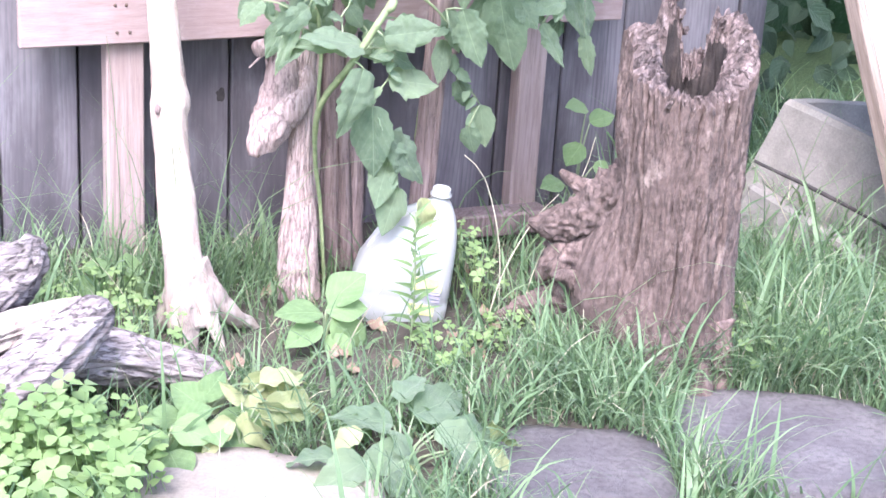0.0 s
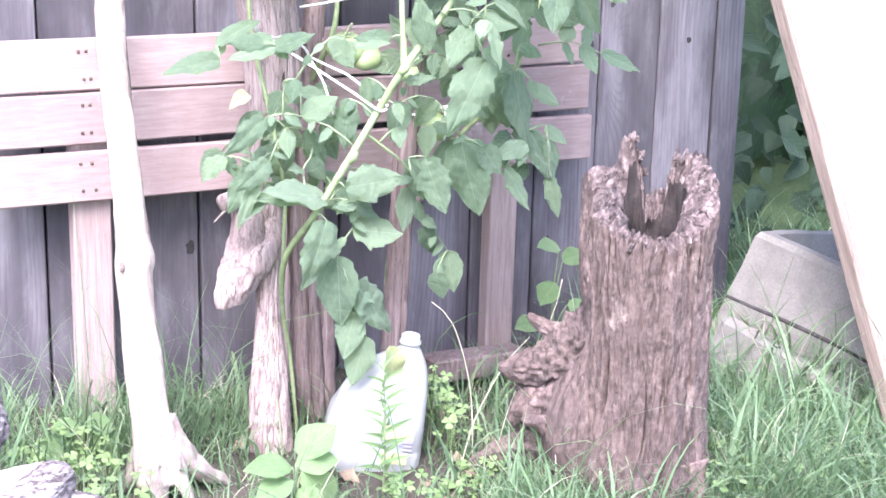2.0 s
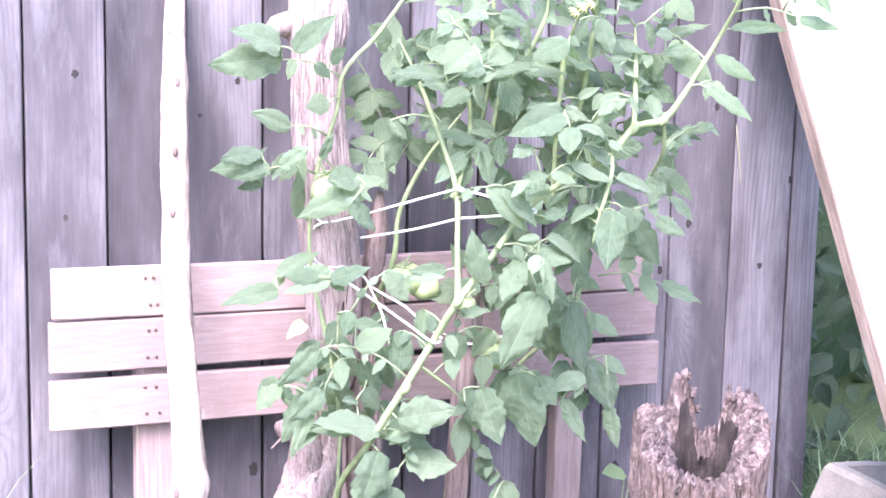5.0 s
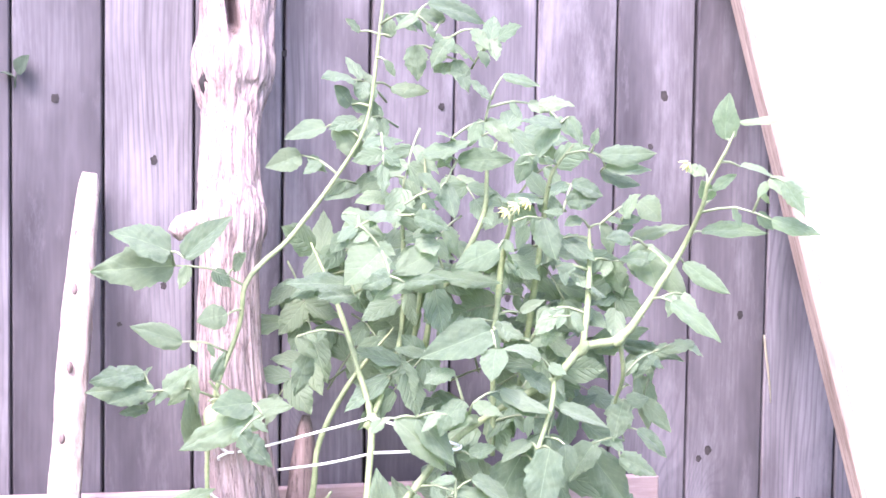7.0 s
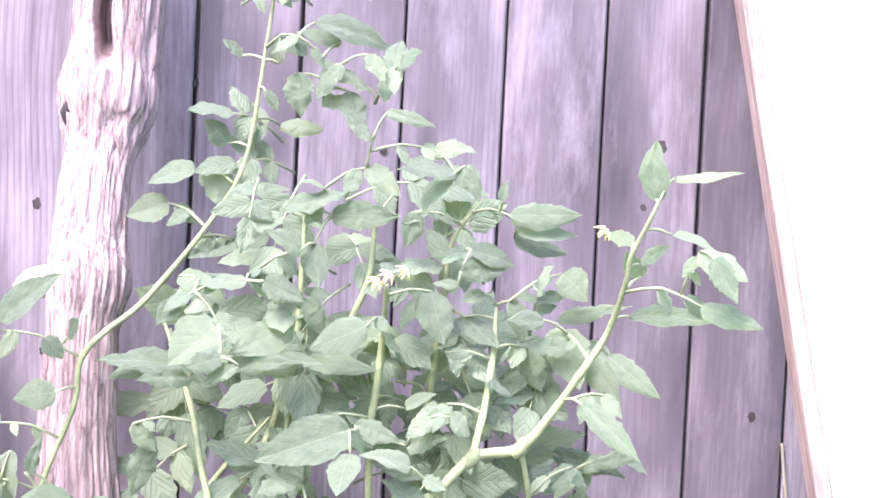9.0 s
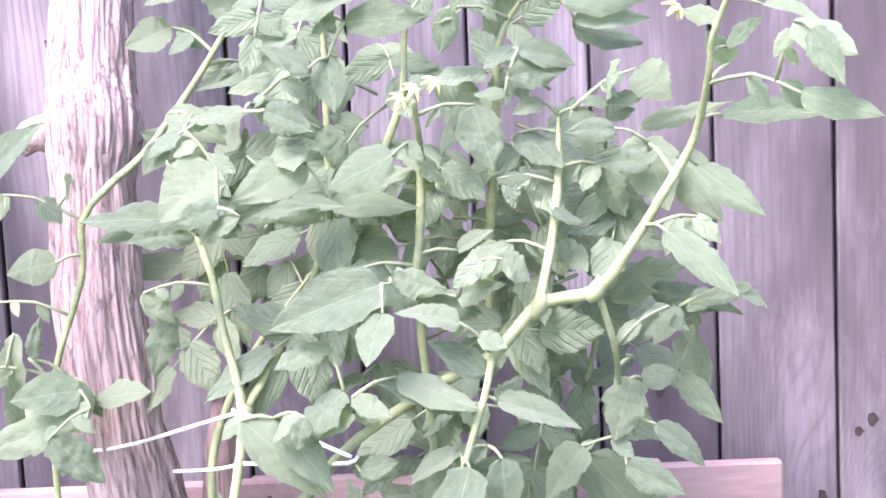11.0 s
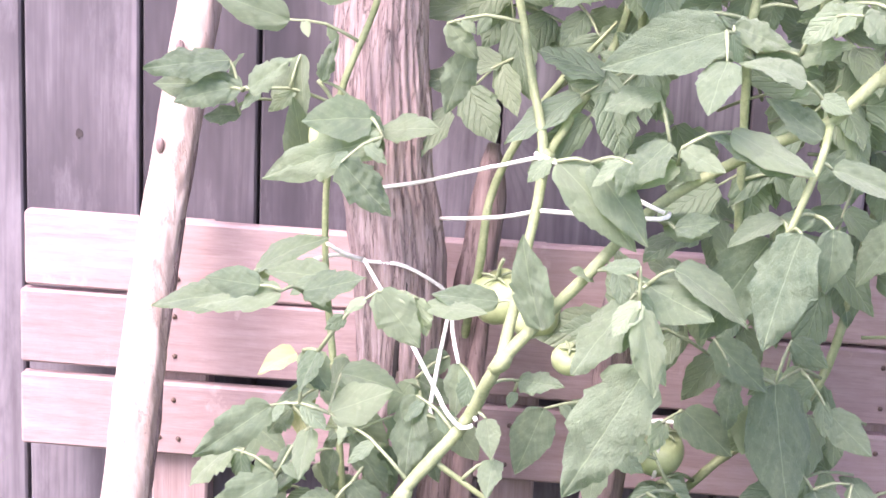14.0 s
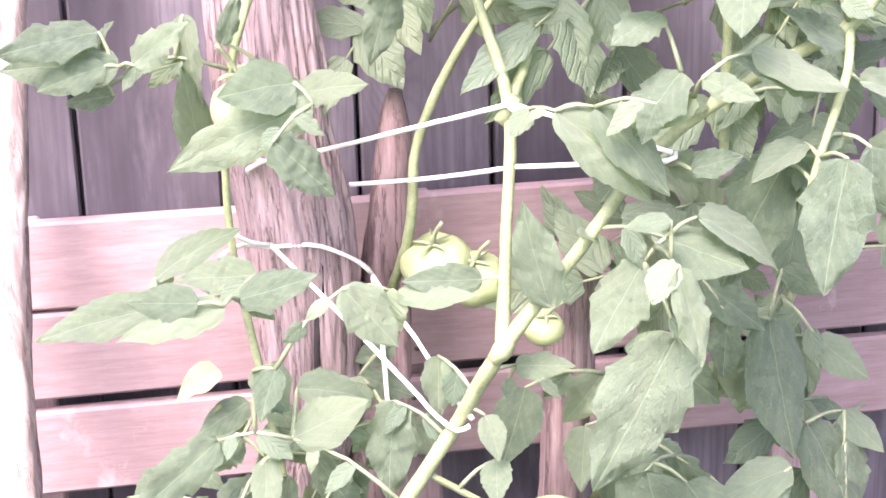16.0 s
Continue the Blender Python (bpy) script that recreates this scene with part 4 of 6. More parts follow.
# upper left
LEAF_SETS.append(((-0.340, -0.312, 1.063, -0.116, 0.002, -0.004, 0.55), (-0.346, -0.329, 1.084, -0.075, -0.022, 0.035, 0.70), (-0.330, -0.357, 1.077, 0.055, -0.018, 0.066, 0.45), (-0.330, -0.335, 0.958, -0.068, -0.033, 0.025, 0.45), (-0.370, -0.357, 0.891, -0.094, 0.010, 0.008, 0.45), (-0.390, -0.321, 0.886, 0.007, -0.024, 0.038, 0.50), (-0.376, -0.334, 0.864, -0.041, 0.009, -0.004, 0.45), (-0.349, -0.306, 0.875, 0.016, 0.003, 0.036, 0.45), (-0.318, -0.336, 0.926, 0.003, -0.013, -0.073, 0.35), (-0.258, -0.319, 1.059, 0.011, -0.033, 0.025, 0.50), (-0.312, -0.327, 0.806, -0.007, -0.022, 0.082, 0.40),))
# left truss front
LEAF_SETS.append(((-0.239, -0.402, 0.880, -0.059, -0.032, 0.003, 0.55), (-0.227, -0.414, 0.865, -0.116, 0.004, -0.039, 0.40), (-0.260, -0.441, 0.845, 0.046, 0.005, -0.050, 0.50),))
# left truss
LEAF_SETS.append(((-0.240, -0.338, 0.857, 0.060, -0.034, 0.016, 0.50), (-0.384, -0.348, 0.918, -0.076, -0.034, -0.005, 0.45), (-0.381, -0.360, 0.893, -0.052, -0.015, -0.010, 0.45), (-0.359, -0.378, 0.896, 0.039, -0.020, 0.037, 0.45), (-0.268, -0.342, 0.996, -0.045, -0.020, -0.003, 0.60), (-0.175, -0.381, 0.969, 0.028, -0.004, -0.032, 0.50), (-0.155, -0.363, 0.944, -0.023, 0.001, -0.062, 0.42), (-0.291, -0.376, 0.908, 0.013, -0.020, 0.042, 0.30), (-0.356, -0.342, 0.712, 0.063, -0.012, 0.050, 0.40), (-0.357, -0.360, 0.693, -0.094, -0.024, -0.006, 0.40), (-0.276, -0.389, 0.723, -0.065, 0.007, 0.002, 0.45),))
# top shoot
LEAF_SETS.append(((-0.007, -0.365, 1.421, -0.032, 0.003, -0.018, 0.50), (0.013, -0.348, 1.439, 0.094, 0.008, -0.011, 0.40), (0.031, -0.346, 1.385, 0.061, 0.007, -0.014, 0.60), (0.025, -0.337, 1.352, 0.038, -0.024, -0.008, 0.50), (0.044, -0.326, 1.419, -0.053, -0.004, 0.012, 0.40), (-0.072, -0.279, 1.401, -0.020, -0.014, 0.018, 0.50), (0.045, -0.357, 1.392, -0.034, -0.006, -0.037, 0.60), (-0.042, -0.314, 1.359, 0.017, -0.003, -0.023, 0.50), (-0.084, -0.282, 1.295, -0.027, -0.018, 0.029, 0.60), (-0.023, -0.272, 1.321, 0.051, -0.026, -0.004, 0.40), (-0.065, -0.297, 1.246, 0.057, 0.001, -0.003, 0.35), (-0.111, -0.297, 1.265, 0.056, -0.003, -0.056, 0.50), (-0.121, -0.283, 1.261, -0.061, 0.007, -0.011, 0.50), (-0.153, -0.260, 1.220, -0.050, -0.003, -0.019, 0.55),))
# top shoot
LEAF_SETS.append(((-0.072, -0.271, 1.179, -0.056, -0.029, -0.020, 0.55), (-0.031, -0.277, 1.188, -0.056, 0.003, -0.017, 0.50), (-0.006, -0.346, 1.379, 0.006, -0.010, -0.048, 0.60), (-0.028, -0.291, 1.393, -0.008, 0.008, 0.037, 0.50), (0.055, -0.351, 1.361, 0.013, -0.017, -0.049, 0.50), (0.074, -0.370, 1.404, 0.021, -0.016, -0.032, 0.50),))
# crown
LEAF_SETS.append(((-0.015, -0.452, 1.224, 0.075, 0.007, 0.021, 0.42), (0.038, -0.435, 1.218, 0.076, -0.020, 0.004, 0.42), (0.030, -0.431, 1.248, -0.026, -0.026, 0.009, 0.60), (0.021, -0.441, 1.186, 0.003, -0.028, -0.047, 0.50), (0.006, -0.466, 1.179, -0.035, -0.031, 0.022, 0.50), (-0.049, -0.439, 1.147, 0.074, 0.003, -0.032, 0.38), (-0.052, -0.482, 1.144, -0.054, -0.011, -0.005, 0.40), (-0.126, -0.475, 1.118, -0.019, -0.012, -0.024, 0.60), (-0.114, -0.457, 1.048, -0.091, -0.030, 0.009, 0.40), (-0.149, -0.438, 1.047, -0.050, -0.023, -0.015, 0.40), (-0.108, -0.463, 1.032, -0.051, -0.033, 0.010, 0.40), (-0.079, -0.490, 1.096, -0.049, -0.026, -0.037, 0.75), (0.014, -0.469, 1.125, 0.028, 0.006, -0.040, 0.50), (0.031, -0.437, 1.062, 0.063, -0.013, 0.028, 0.42),))
# crown
LEAF_SETS.append(((0.017, -0.463, 1.056, 0.081, -0.005, -0.004, 0.35), (0.007, -0.438, 1.047, -0.046, -0.020, 0.000, 0.40), (0.075, -0.442, 1.273, 0.040, -0.017, -0.024, 0.50), (0.079, -0.454, 1.303, -0.029, -0.002, 0.029, 0.50), (0.093, -0.460, 1.334, 0.055, -0.004, -0.006, 0.30),))
# right crown
LEAF_SETS.append(((0.149, -0.448, 1.296, 0.036, -0.035, 0.008, 0.50), (0.170, -0.488, 1.272, -0.067, -0.028, 0.002, 0.40), (0.164, -0.477, 1.265, -0.031, -0.026, -0.033, 0.60), (0.181, -0.487, 1.280, 0.013, -0.025, -0.035, 0.40), (0.133, -0.454, 1.226, -0.011, 0.005, -0.041, 0.50), (0.234, -0.469, 1.228, 0.078, -0.019, 0.004, 0.42), (0.244, -0.465, 1.211, 0.068, -0.004, 0.000, 0.35), (0.244, -0.443, 1.204, 0.064, 0.007, -0.017, 0.45), (0.226, -0.467, 1.243, 0.000, -0.004, 0.023, 0.50), (0.193, -0.470, 1.187, 0.053, 0.003, -0.008, 0.45), (0.183, -0.476, 1.164, 0.053, 0.004, 0.008, 0.50), (0.240, -0.460, 1.132, 0.026, -0.002, -0.041, 0.50), (0.298, -0.458, 1.165, 0.028, -0.021, -0.021, 0.80), (0.299, -0.460, 1.101, 0.024, -0.033, -0.055, 0.60),))
# right crown
LEAF_SETS.append(((0.306, -0.487, 1.086, -0.048, -0.012, -0.001, 0.40), (0.030, -0.461, 0.992, 0.074, 0.002, -0.026, 0.55), (0.094, -0.489, 0.971, 0.056, -0.010, -0.017, 0.45), (0.168, -0.461, 1.014, -0.020, -0.008, -0.023, 0.60), (0.131, -0.446, 1.006, 0.028, -0.012, 0.024, 0.40), (0.211, -0.456, 1.140, -0.024, -0.013, -0.009, 0.60),))
# far right shoot
LEAF_SETS.append(((0.362, -0.531, 1.126, 0.071, -0.054, 0.012, 0.30), (0.406, -0.661, 1.149, 0.055, -0.035, -0.017, 0.35), (0.358, -0.552, 1.207, -0.029, 0.010, 0.009, 0.50), (0.389, -0.593, 1.217, 0.044, -0.022, -0.006, 0.35), (0.402, -0.664, 1.204, 0.037, -0.045, -0.025, 0.45), (0.409, -0.690, 1.198, 0.014, -0.033, -0.036, 0.42), (0.369, -0.589, 1.253, -0.015, -0.024, 0.058, 0.50), (0.390, -0.587, 1.277, 0.056, -0.058, 0.008, 0.25), (0.342, -0.519, 1.082, 0.045, -0.053, -0.039, 0.35), (0.311, -0.556, 1.031, 0.052, -0.056, -0.041, 0.33), (0.347, -0.519, 1.036, -0.030, -0.013, -0.017, 0.60), (0.314, -0.367, 0.948, 0.076, -0.045, -0.010, 0.33), (0.353, -0.384, 0.911, -0.020, -0.013, 0.029, 0.60), (0.346, -0.345, 0.899, 0.016, -0.026, -0.075, 0.45),))
# far right shoot
LEAF_SETS.append(((0.370, -0.543, 1.170, -0.024, -0.024, 0.022, 0.50), (0.363, -0.564, 1.184, 0.024, -0.021, 0.024, 0.40), (0.335, -0.394, 0.872, 0.036, -0.023, -0.047, 0.35),))
# middle front
LEAF_SETS.append(((0.065, -0.528, 0.992, -0.096, -0.027, -0.030, 0.50), (0.066, -0.550, 0.970, -0.017, -0.032, -0.037, 0.60), (0.132, -0.537, 0.956, -0.050, -0.016, 0.021, 0.45), (0.072, -0.514, 0.995, 0.050, 0.009, -0.017, 0.45), (0.130, -0.497, 0.972, 0.039, -0.024, 0.014, 0.50), (0.140, -0.513, 0.999, 0.036, 0.006, 0.024, 0.50), (0.171, -0.544, 1.012, 0.026, 0.004, -0.016, 0.80), (0.151, -0.526, 0.908, -0.047, 0.000, 0.033, 0.45), (0.161, -0.531, 0.884, 0.075, -0.006, -0.017, 0.35), (0.133, -0.520, 0.881, -0.077, -0.030, 0.030, 0.42), (0.032, -0.504, 0.870, 0.033, 0.002, -0.004, 0.50), (0.125, -0.521, 0.837, -0.045, -0.018, -0.015, 0.50), (0.121, -0.493, 0.813, -0.058, -0.018, -0.086, 0.55), (0.129, -0.497, 0.830, 0.007, -0.016, -0.049, 0.50),))
# middle front
LEAF_SETS.append(((0.027, -0.528, 0.898, -0.043, -0.018, -0.039, 0.60),))
# middle low
LEAF_SETS.append(((-0.065, -0.526, 0.875, 0.075, -0.023, -0.062, 0.42), (0.014, -0.516, 0.938, -0.046, -0.032, -0.009, 0.45), (0.029, -0.498, 0.821, 0.039, -0.015, 0.000, 0.50), (0.018, -0.528, 0.774, 0.054, -0.028, -0.023, 0.55), (0.000, -0.475, 1.094, -0.067, -0.029, -0.025, 0.50), (0.079, -0.508, 1.102, -0.060, 0.008, -0.029, 0.50), (-0.074, -0.523, 1.064, -0.039, -0.017, -0.010, 0.50), (-0.068, -0.482, 1.052, 0.077, -0.034, 0.013, 0.30), (-0.055, -0.526, 1.056, -0.044, 0.007, -0.020, 0.35), (-0.015, -0.489, 1.061, 0.046, -0.023, 0.002, 0.28), (-0.029, -0.501, 0.769, -0.019, -0.024, 0.015, 0.40), (-0.110, -0.476, 0.735, -0.062, 0.007, 0.001, 0.35), (-0.069, -0.526, 0.727, -0.029, -0.011, 0.079, 0.45),))
# right middle
LEAF_SETS.append(((0.238, -0.459, 0.821, -0.042, -0.017, -0.043, 0.60), (0.242, -0.426, 0.801, 0.076, -0.002, -0.082, 0.50), (0.277, -0.459, 0.801, 0.051, -0.020, -0.023, 0.45), (0.287, -0.444, 0.880, -0.024, -0.018, -0.053, 0.58), (0.296, -0.429, 0.876, 0.036, 0.000, 0.001, 0.60), (0.306, -0.450, 0.837, 0.047, -0.015, -0.034, 0.35), (0.320, -0.466, 0.950, -0.035, -0.018, -0.027, 0.45), (0.335, -0.413, 0.939, -0.028, -0.013, -0.034, 0.40), (0.267, -0.437, 1.077, 0.011, -0.007, -0.049, 0.60), (0.319, -0.436, 1.067, 0.048, 0.001, -0.007, 0.40), (0.329, -0.454, 1.074, 0.042, -0.021, -0.046, 0.42), (0.304, -0.417, 1.109, 0.080, -0.012, 0.027, 0.28), (0.338, -0.412, 1.084, 0.029, -0.029, -0.011, 0.35), (0.400, -0.423, 0.958, -0.056, -0.014, -0.009, 0.30),))
# right middle
LEAF_SETS.append(((0.162, -0.442, 0.857, 0.021, 0.005, 0.030, 0.60), (0.287, -0.462, 0.904, -0.008, -0.012, 0.003, 0.60),))
# upper middle
LEAF_SETS.append(((0.151, -0.475, 1.140, 0.013, -0.020, -0.056, 0.60), (0.137, -0.441, 1.129, -0.019, -0.017, -0.034, 0.40), (0.191, -0.443, 1.111, 0.036, -0.034, -0.030, 0.50), (-0.100, -0.430, 1.144, 0.049, 0.008, -0.005, 0.35), (-0.126, -0.449, 1.144, 0.055, -0.026, -0.020, 0.40), (-0.027, -0.451, 1.117, 0.030, -0.026, 0.003, 0.50), (-0.016, -0.468, 1.113, 0.006, -0.033, -0.022, 0.70), (-0.033, -0.486, 1.144, 0.040, -0.028, -0.014, 0.50), (0.169, -0.479, 1.074, 0.033, 0.003, -0.002, 0.35), (0.180, -0.475, 1.149, -0.029, 0.002, 0.001, 0.40), (0.274, -0.490, 1.115, -0.039, -0.032, 0.002, 0.40), (0.218, -0.486, 1.045, 0.028, 0.007, -0.015, 0.50), (0.224, -0.441, 1.010, 0.022, -0.034, -0.024, 0.50),))
# low left
LEAF_SETS.append(((-0.294, -0.434, 0.720, 0.062, -0.025, 0.021, 0.50), (-0.306, -0.474, 0.730, -0.081, -0.009, -0.016, 0.40), (-0.325, -0.478, 0.735, -0.053, 0.009, 0.002, 0.45), (-0.260, -0.468, 0.615, 0.059, -0.009, 0.030, 0.50), (-0.317, -0.456, 0.614, -0.070, -0.022, -0.051, 0.42), (-0.298, -0.446, 0.610, -0.032, 0.010, -0.033, 0.50), (-0.281, -0.454, 0.594, -0.005, -0.031, -0.038, 0.45), (-0.241, -0.442, 0.587, 0.030, -0.005, -0.064, 0.48), (-0.287, -0.461, 0.671, 0.027, -0.005, -0.034, 0.60), (-0.271, -0.474, 0.676, -0.016, -0.022, -0.031, 0.50), (-0.310, -0.459, 0.545, -0.061, -0.032, -0.035, 0.50), (-0.325, -0.455, 0.523, -0.050, -0.027, -0.074, 0.28), (-0.255, -0.475, 0.489, -0.089, 0.006, 0.002, 0.45), (-0.253, -0.455, 0.525, -0.026, -0.024, 0.013, 0.50),))
# low middle
LEAF_SETS.append(((-0.219, -0.458, 0.473, 0.075, 0.010, -0.004, 0.50), (-0.253, -0.446, 0.647, 0.060, 0.001, -0.007, 0.50), (-0.218, -0.480, 0.738, 0.042, -0.009, -0.047, 0.50), (-0.175, -0.465, 0.726, 0.056, -0.031, 0.002, 0.32), (-0.143, -0.458, 0.669, -0.002, -0.012, -0.050, 0.45), (-0.180, -0.469, 0.639, -0.011, -0.002, -0.082, 0.50), (-0.105, -0.495, 0.593, -0.006, -0.026, -0.024, 0.60), (-0.061, -0.441, 0.527, 0.025, -0.021, -0.069, 0.50), (-0.087, -0.485, 0.666, 0.037, -0.031, 0.008, 0.45), (-0.091, -0.481, 0.654, -0.005, -0.010, -0.013, 0.60), (-0.114, -0.498, 0.632, 0.009, -0.022, -0.027, 0.50), (-0.169, -0.485, 0.527, 0.043, -0.028, -0.022, 0.50), (-0.239, -0.452, 0.542, 0.028, 0.008, -0.041, 0.50),))
# low right front
LEAF_SETS.append(((0.002, -0.525, 0.755, -0.046, -0.015, -0.060, 0.62), (0.011, -0.576, 0.766, 0.023, -0.019, -0.068, 0.42), (0.021, -0.549, 0.705, -0.067, -0.017, -0.117, 0.50), (0.039, -0.536, 0.791, 0.073, -0.002, -0.035, 0.45), (0.037, -0.526, 0.824, 0.034, -0.014, 0.013, 0.50), (0.009, -0.566, 0.800, -0.033, 0.006, -0.003, 0.45), (-0.036, -0.527, 0.876, 0.053, -0.029, -0.058, 0.42), (-0.004, -0.567, 0.885, -0.011, -0.006, -0.026, 0.60), (0.151, -0.531, 0.844, -0.037, 0.008, -0.013, 0.50), (0.135, -0.579, 0.839, -0.030, -0.026, -0.091, 0.55), (0.163, -0.555, 0.839, 0.004, -0.010, -0.053, 0.50), (0.035, -0.533, 0.880, -0.035, -0.010, -0.018, 0.50), (0.036, -0.549, 0.897, 0.034, -0.024, -0.015, 0.40), (0.075, -0.541, 0.912, 0.072, -0.009, -0.030, 0.42),))
# low right back
LEAF_SETS.append(((0.050, -0.373, 0.535, -0.037, -0.027, -0.097, 0.48), (0.064, -0.423, 0.545, 0.029, -0.019, -0.073, 0.55), (0.148, -0.410, 0.656, 0.018, -0.015, -0.127, 0.50), (0.108, -0.420, 0.662, -0.007, -0.003, -0.052, 0.55), (0.198, -0.381, 0.543, 0.047, -0.034, -0.087, 0.50), (0.235, -0.375, 0.549, 0.024, -0.031, -0.031, 0.50), (0.088, -0.412, 0.696, 0.050, -0.013, -0.047, 0.45), (0.160, -0.405, 0.698, 0.029, -0.025, -0.018, 0.50), (0.011, -0.386, 0.611, -0.033, 0.003, -0.048, 0.50), (-0.064, -0.416, 0.617, -0.022, -0.028, -0.057, 0.50), (-0.008, -0.399, 0.570, -0.012, -0.028, -0.046, 0.50), (0.117, -0.374, 0.614, 0.066, 0.004, -0.065, 0.50), (0.069, -0.380, 0.613, 0.049, -0.016, -0.036, 0.50), (0.203, -0.383, 0.623, 0.043, -0.017, -0.035, 0.50),))
# hanging low
LEAF_SETS.append(((-0.228, -0.483, 0.486, -0.106, -0.037, 0.033, 0.60), (-0.201, -0.508, 0.505, 0.102, -0.006, 0.005, 0.60), (-0.176, -0.498, 0.474, -0.040, 0.010, -0.004, 0.60), (-0.174, -0.476, 0.427, 0.086, -0.011, -0.020, 0.72), (-0.197, -0.456, 0.480, 0.072, -0.027, -0.032, 0.60), (-0.233, -0.509, 0.454, -0.040, -0.031, -0.104, 0.54), (-0.204, -0.483, 0.385, -0.007, -0.034, -0.111, 0.60), (-0.177, -0.493, 0.339, 0.071, -0.002, -0.096, 0.60), (-0.172, -0.487, 0.293, -0.034, -0.024, -0.074, 0.60), (-0.157, -0.496, 0.246, -0.031, -0.013, -0.079, 0.60), (-0.035, -0.450, 0.529, 0.018, -0.034, -0.093, 0.60), (0.027, -0.459, 0.552, 0.032, -0.001, -0.132, 0.60), (0.057, -0.474, 0.545, 0.032, -0.013, -0.048, 0.60),))
# lower right
LEAF_SETS.append(((-0.047, -0.419, 0.471, -0.028, -0.030, -0.066, 0.50), (-0.020, -0.416, 0.400, 0.033, 0.010, -0.061, 0.50), (0.032, -0.406, 0.350, 0.006, -0.014, -0.074, 0.60), (0.004, -0.423, 0.317, 0.012, 0.004, -0.050, 0.60), (0.117, -0.450, 0.499, 0.033, -0.026, -0.075, 0.38), (0.229, -0.393, 0.527, 0.023, -0.005, -0.067, 0.50), (0.231, -0.400, 0.463, 0.014, -0.011, -0.076, 0.40), (0.158, -0.448, 0.536, -0.070, -0.010, -0.015, 0.50), (-0.317, -0.412, 0.528, -0.058, -0.031, -0.060, 0.50), (-0.283, -0.421, 0.555, -0.054, 0.007, -0.035, 0.50), (-0.310, -0.446, 0.489, -0.058, -0.033, -0.035, 0.40),))

# ---- tomato plant ----
def leaf_mesh(name, material, seed, teeth=5, tooth=0.10, cup=0.18, droop=0.25, ripple=0.05, rows=24, cols=4, pointed=1.25, pucker=0.0, twist=0.0, curl=0.0, sway=0.0):
    """A leaflet one unit long along x, one unit wide across y before scaling, folded at the midrib, with an unevenly toothed edge,
    blistered between sunken side veins (pucker), twisted lengthwise, its edges rolled (curl) and its tip swung aside (sway)."""
    r = random.Random(seed)
    notches = []
    for _ in range(2):
        row, at = [], r.uniform(0.10, 0.2)
        while at < 0.93:
            row.append((at, tooth * r.uniform(0.5, 1.3)))
            at += r.uniform(0.6, 1.4) / max(teeth, 1)
        notches.append(row)

    def notch(s, side):
        last, deep, nxt = 0.0, 0.0, 1.0
        for at, d in notches[side]:
            if at <= s:
                last, deep = at, d
            else:
                nxt = at
                break
        return deep * (1 - (s - last) / max(nxt - last, 1e-3)) ** 0.8

    verts, faces, uvs = [], [], []
    for j in range(rows + 1):
        s = j / rows
        w = 0.5 * math.sin(math.pi * s ** (0.74 * pointed / 1.25)) ** 0.88 * (1 - 0.18 * s) / 0.90 if 0 < s < 1 else 0.0
        for k in range(-cols, cols + 1):
            v = k / cols
            bite = notch(s, int(k > 0)) * math.sin(math.pi * s) ** 0.3
            y = v * w * (1 - bite * abs(v) ** 2)
            x = s - 0.10 * abs(v) * w * (1 if s < 0.15 else -0.3)
            z = cup * abs(y) - droop * s * s + ripple * math.sin(s * 15 + v * 2.5 + seed) * abs(v) + 0.03 * noise.noise(Vector((s * 4, v * 2, seed)))
            z += pucker * (0.5 - 0.5 * math.sin(40 * (s + 0.05 - 0.55 * abs(v) * w * 2))) * min(1, 3 * abs(v)) * (1.1 - abs(v) ** 3) * min(1, 6 * w)
            z += 0.6 * pucker * noise.noise(Vector((s * 11, v * 5, seed * 3.0)))
            z += twist * v * w * (s - 0.3) - curl * abs(v) ** 3 * w
            verts.append((x, y + sway * s * s, z))
            uvs.append((s, v * w * 2))
    n = 2 * cols + 1
    for j in range(rows):
        for k in range(n - 1):
            faces.append((j * n + k, (j + 1) * n + k, (j + 1) * n + k + 1, j * n + k + 1))
    ob = raw(name, verts, faces, material, uvs=uvs)
    me = ob.data
    bpy.data.objects.remove(ob)
    return me


TL = [leaf_mesh("tomato_leaflet", TLEAF, i, teeth=3 + i % 4, tooth=0.09 + 0.06 * (i % 3), cup=-0.04 + 0.07 * (i % 4), droop=0.02 + 0.09 * (i % 4), ripple=0.012 + 0.012 * (i % 3), rows=34, cols=5, pucker=0.026 + 0.008 * (i % 3),
                twist=0.35 * math.sin(i * 2.1), curl=0.05 + 0.10 * math.sin(i * 1.3), sway=0.10 * math.sin(i * 1.7)) for i in range(14)]


def leaf_matrix(base, reach, share, rng, tilt=0.46, face=Vector((-0.20, -0.74, 0.58))):
    d = Vector(reach)
    ln = d.length
    x = d.normalized()
    nrm = face + Vector((rng.uniform(-tilt, tilt), rng.uniform(-tilt, tilt) * 0.5, rng.uniform(-tilt, tilt)))
    nrm = nrm - x * nrm.dot(x)
    nrm.normalize()
    y = nrm.cross(x)
    wid = share * ln * (1.26 if ln < 0.07 else 1.05)
    return Matrix.Translation(base) @ Matrix((x * ln, y * wid, nrm * (0.5 * ln + 0.5 * wid))).transposed().to_4x4()


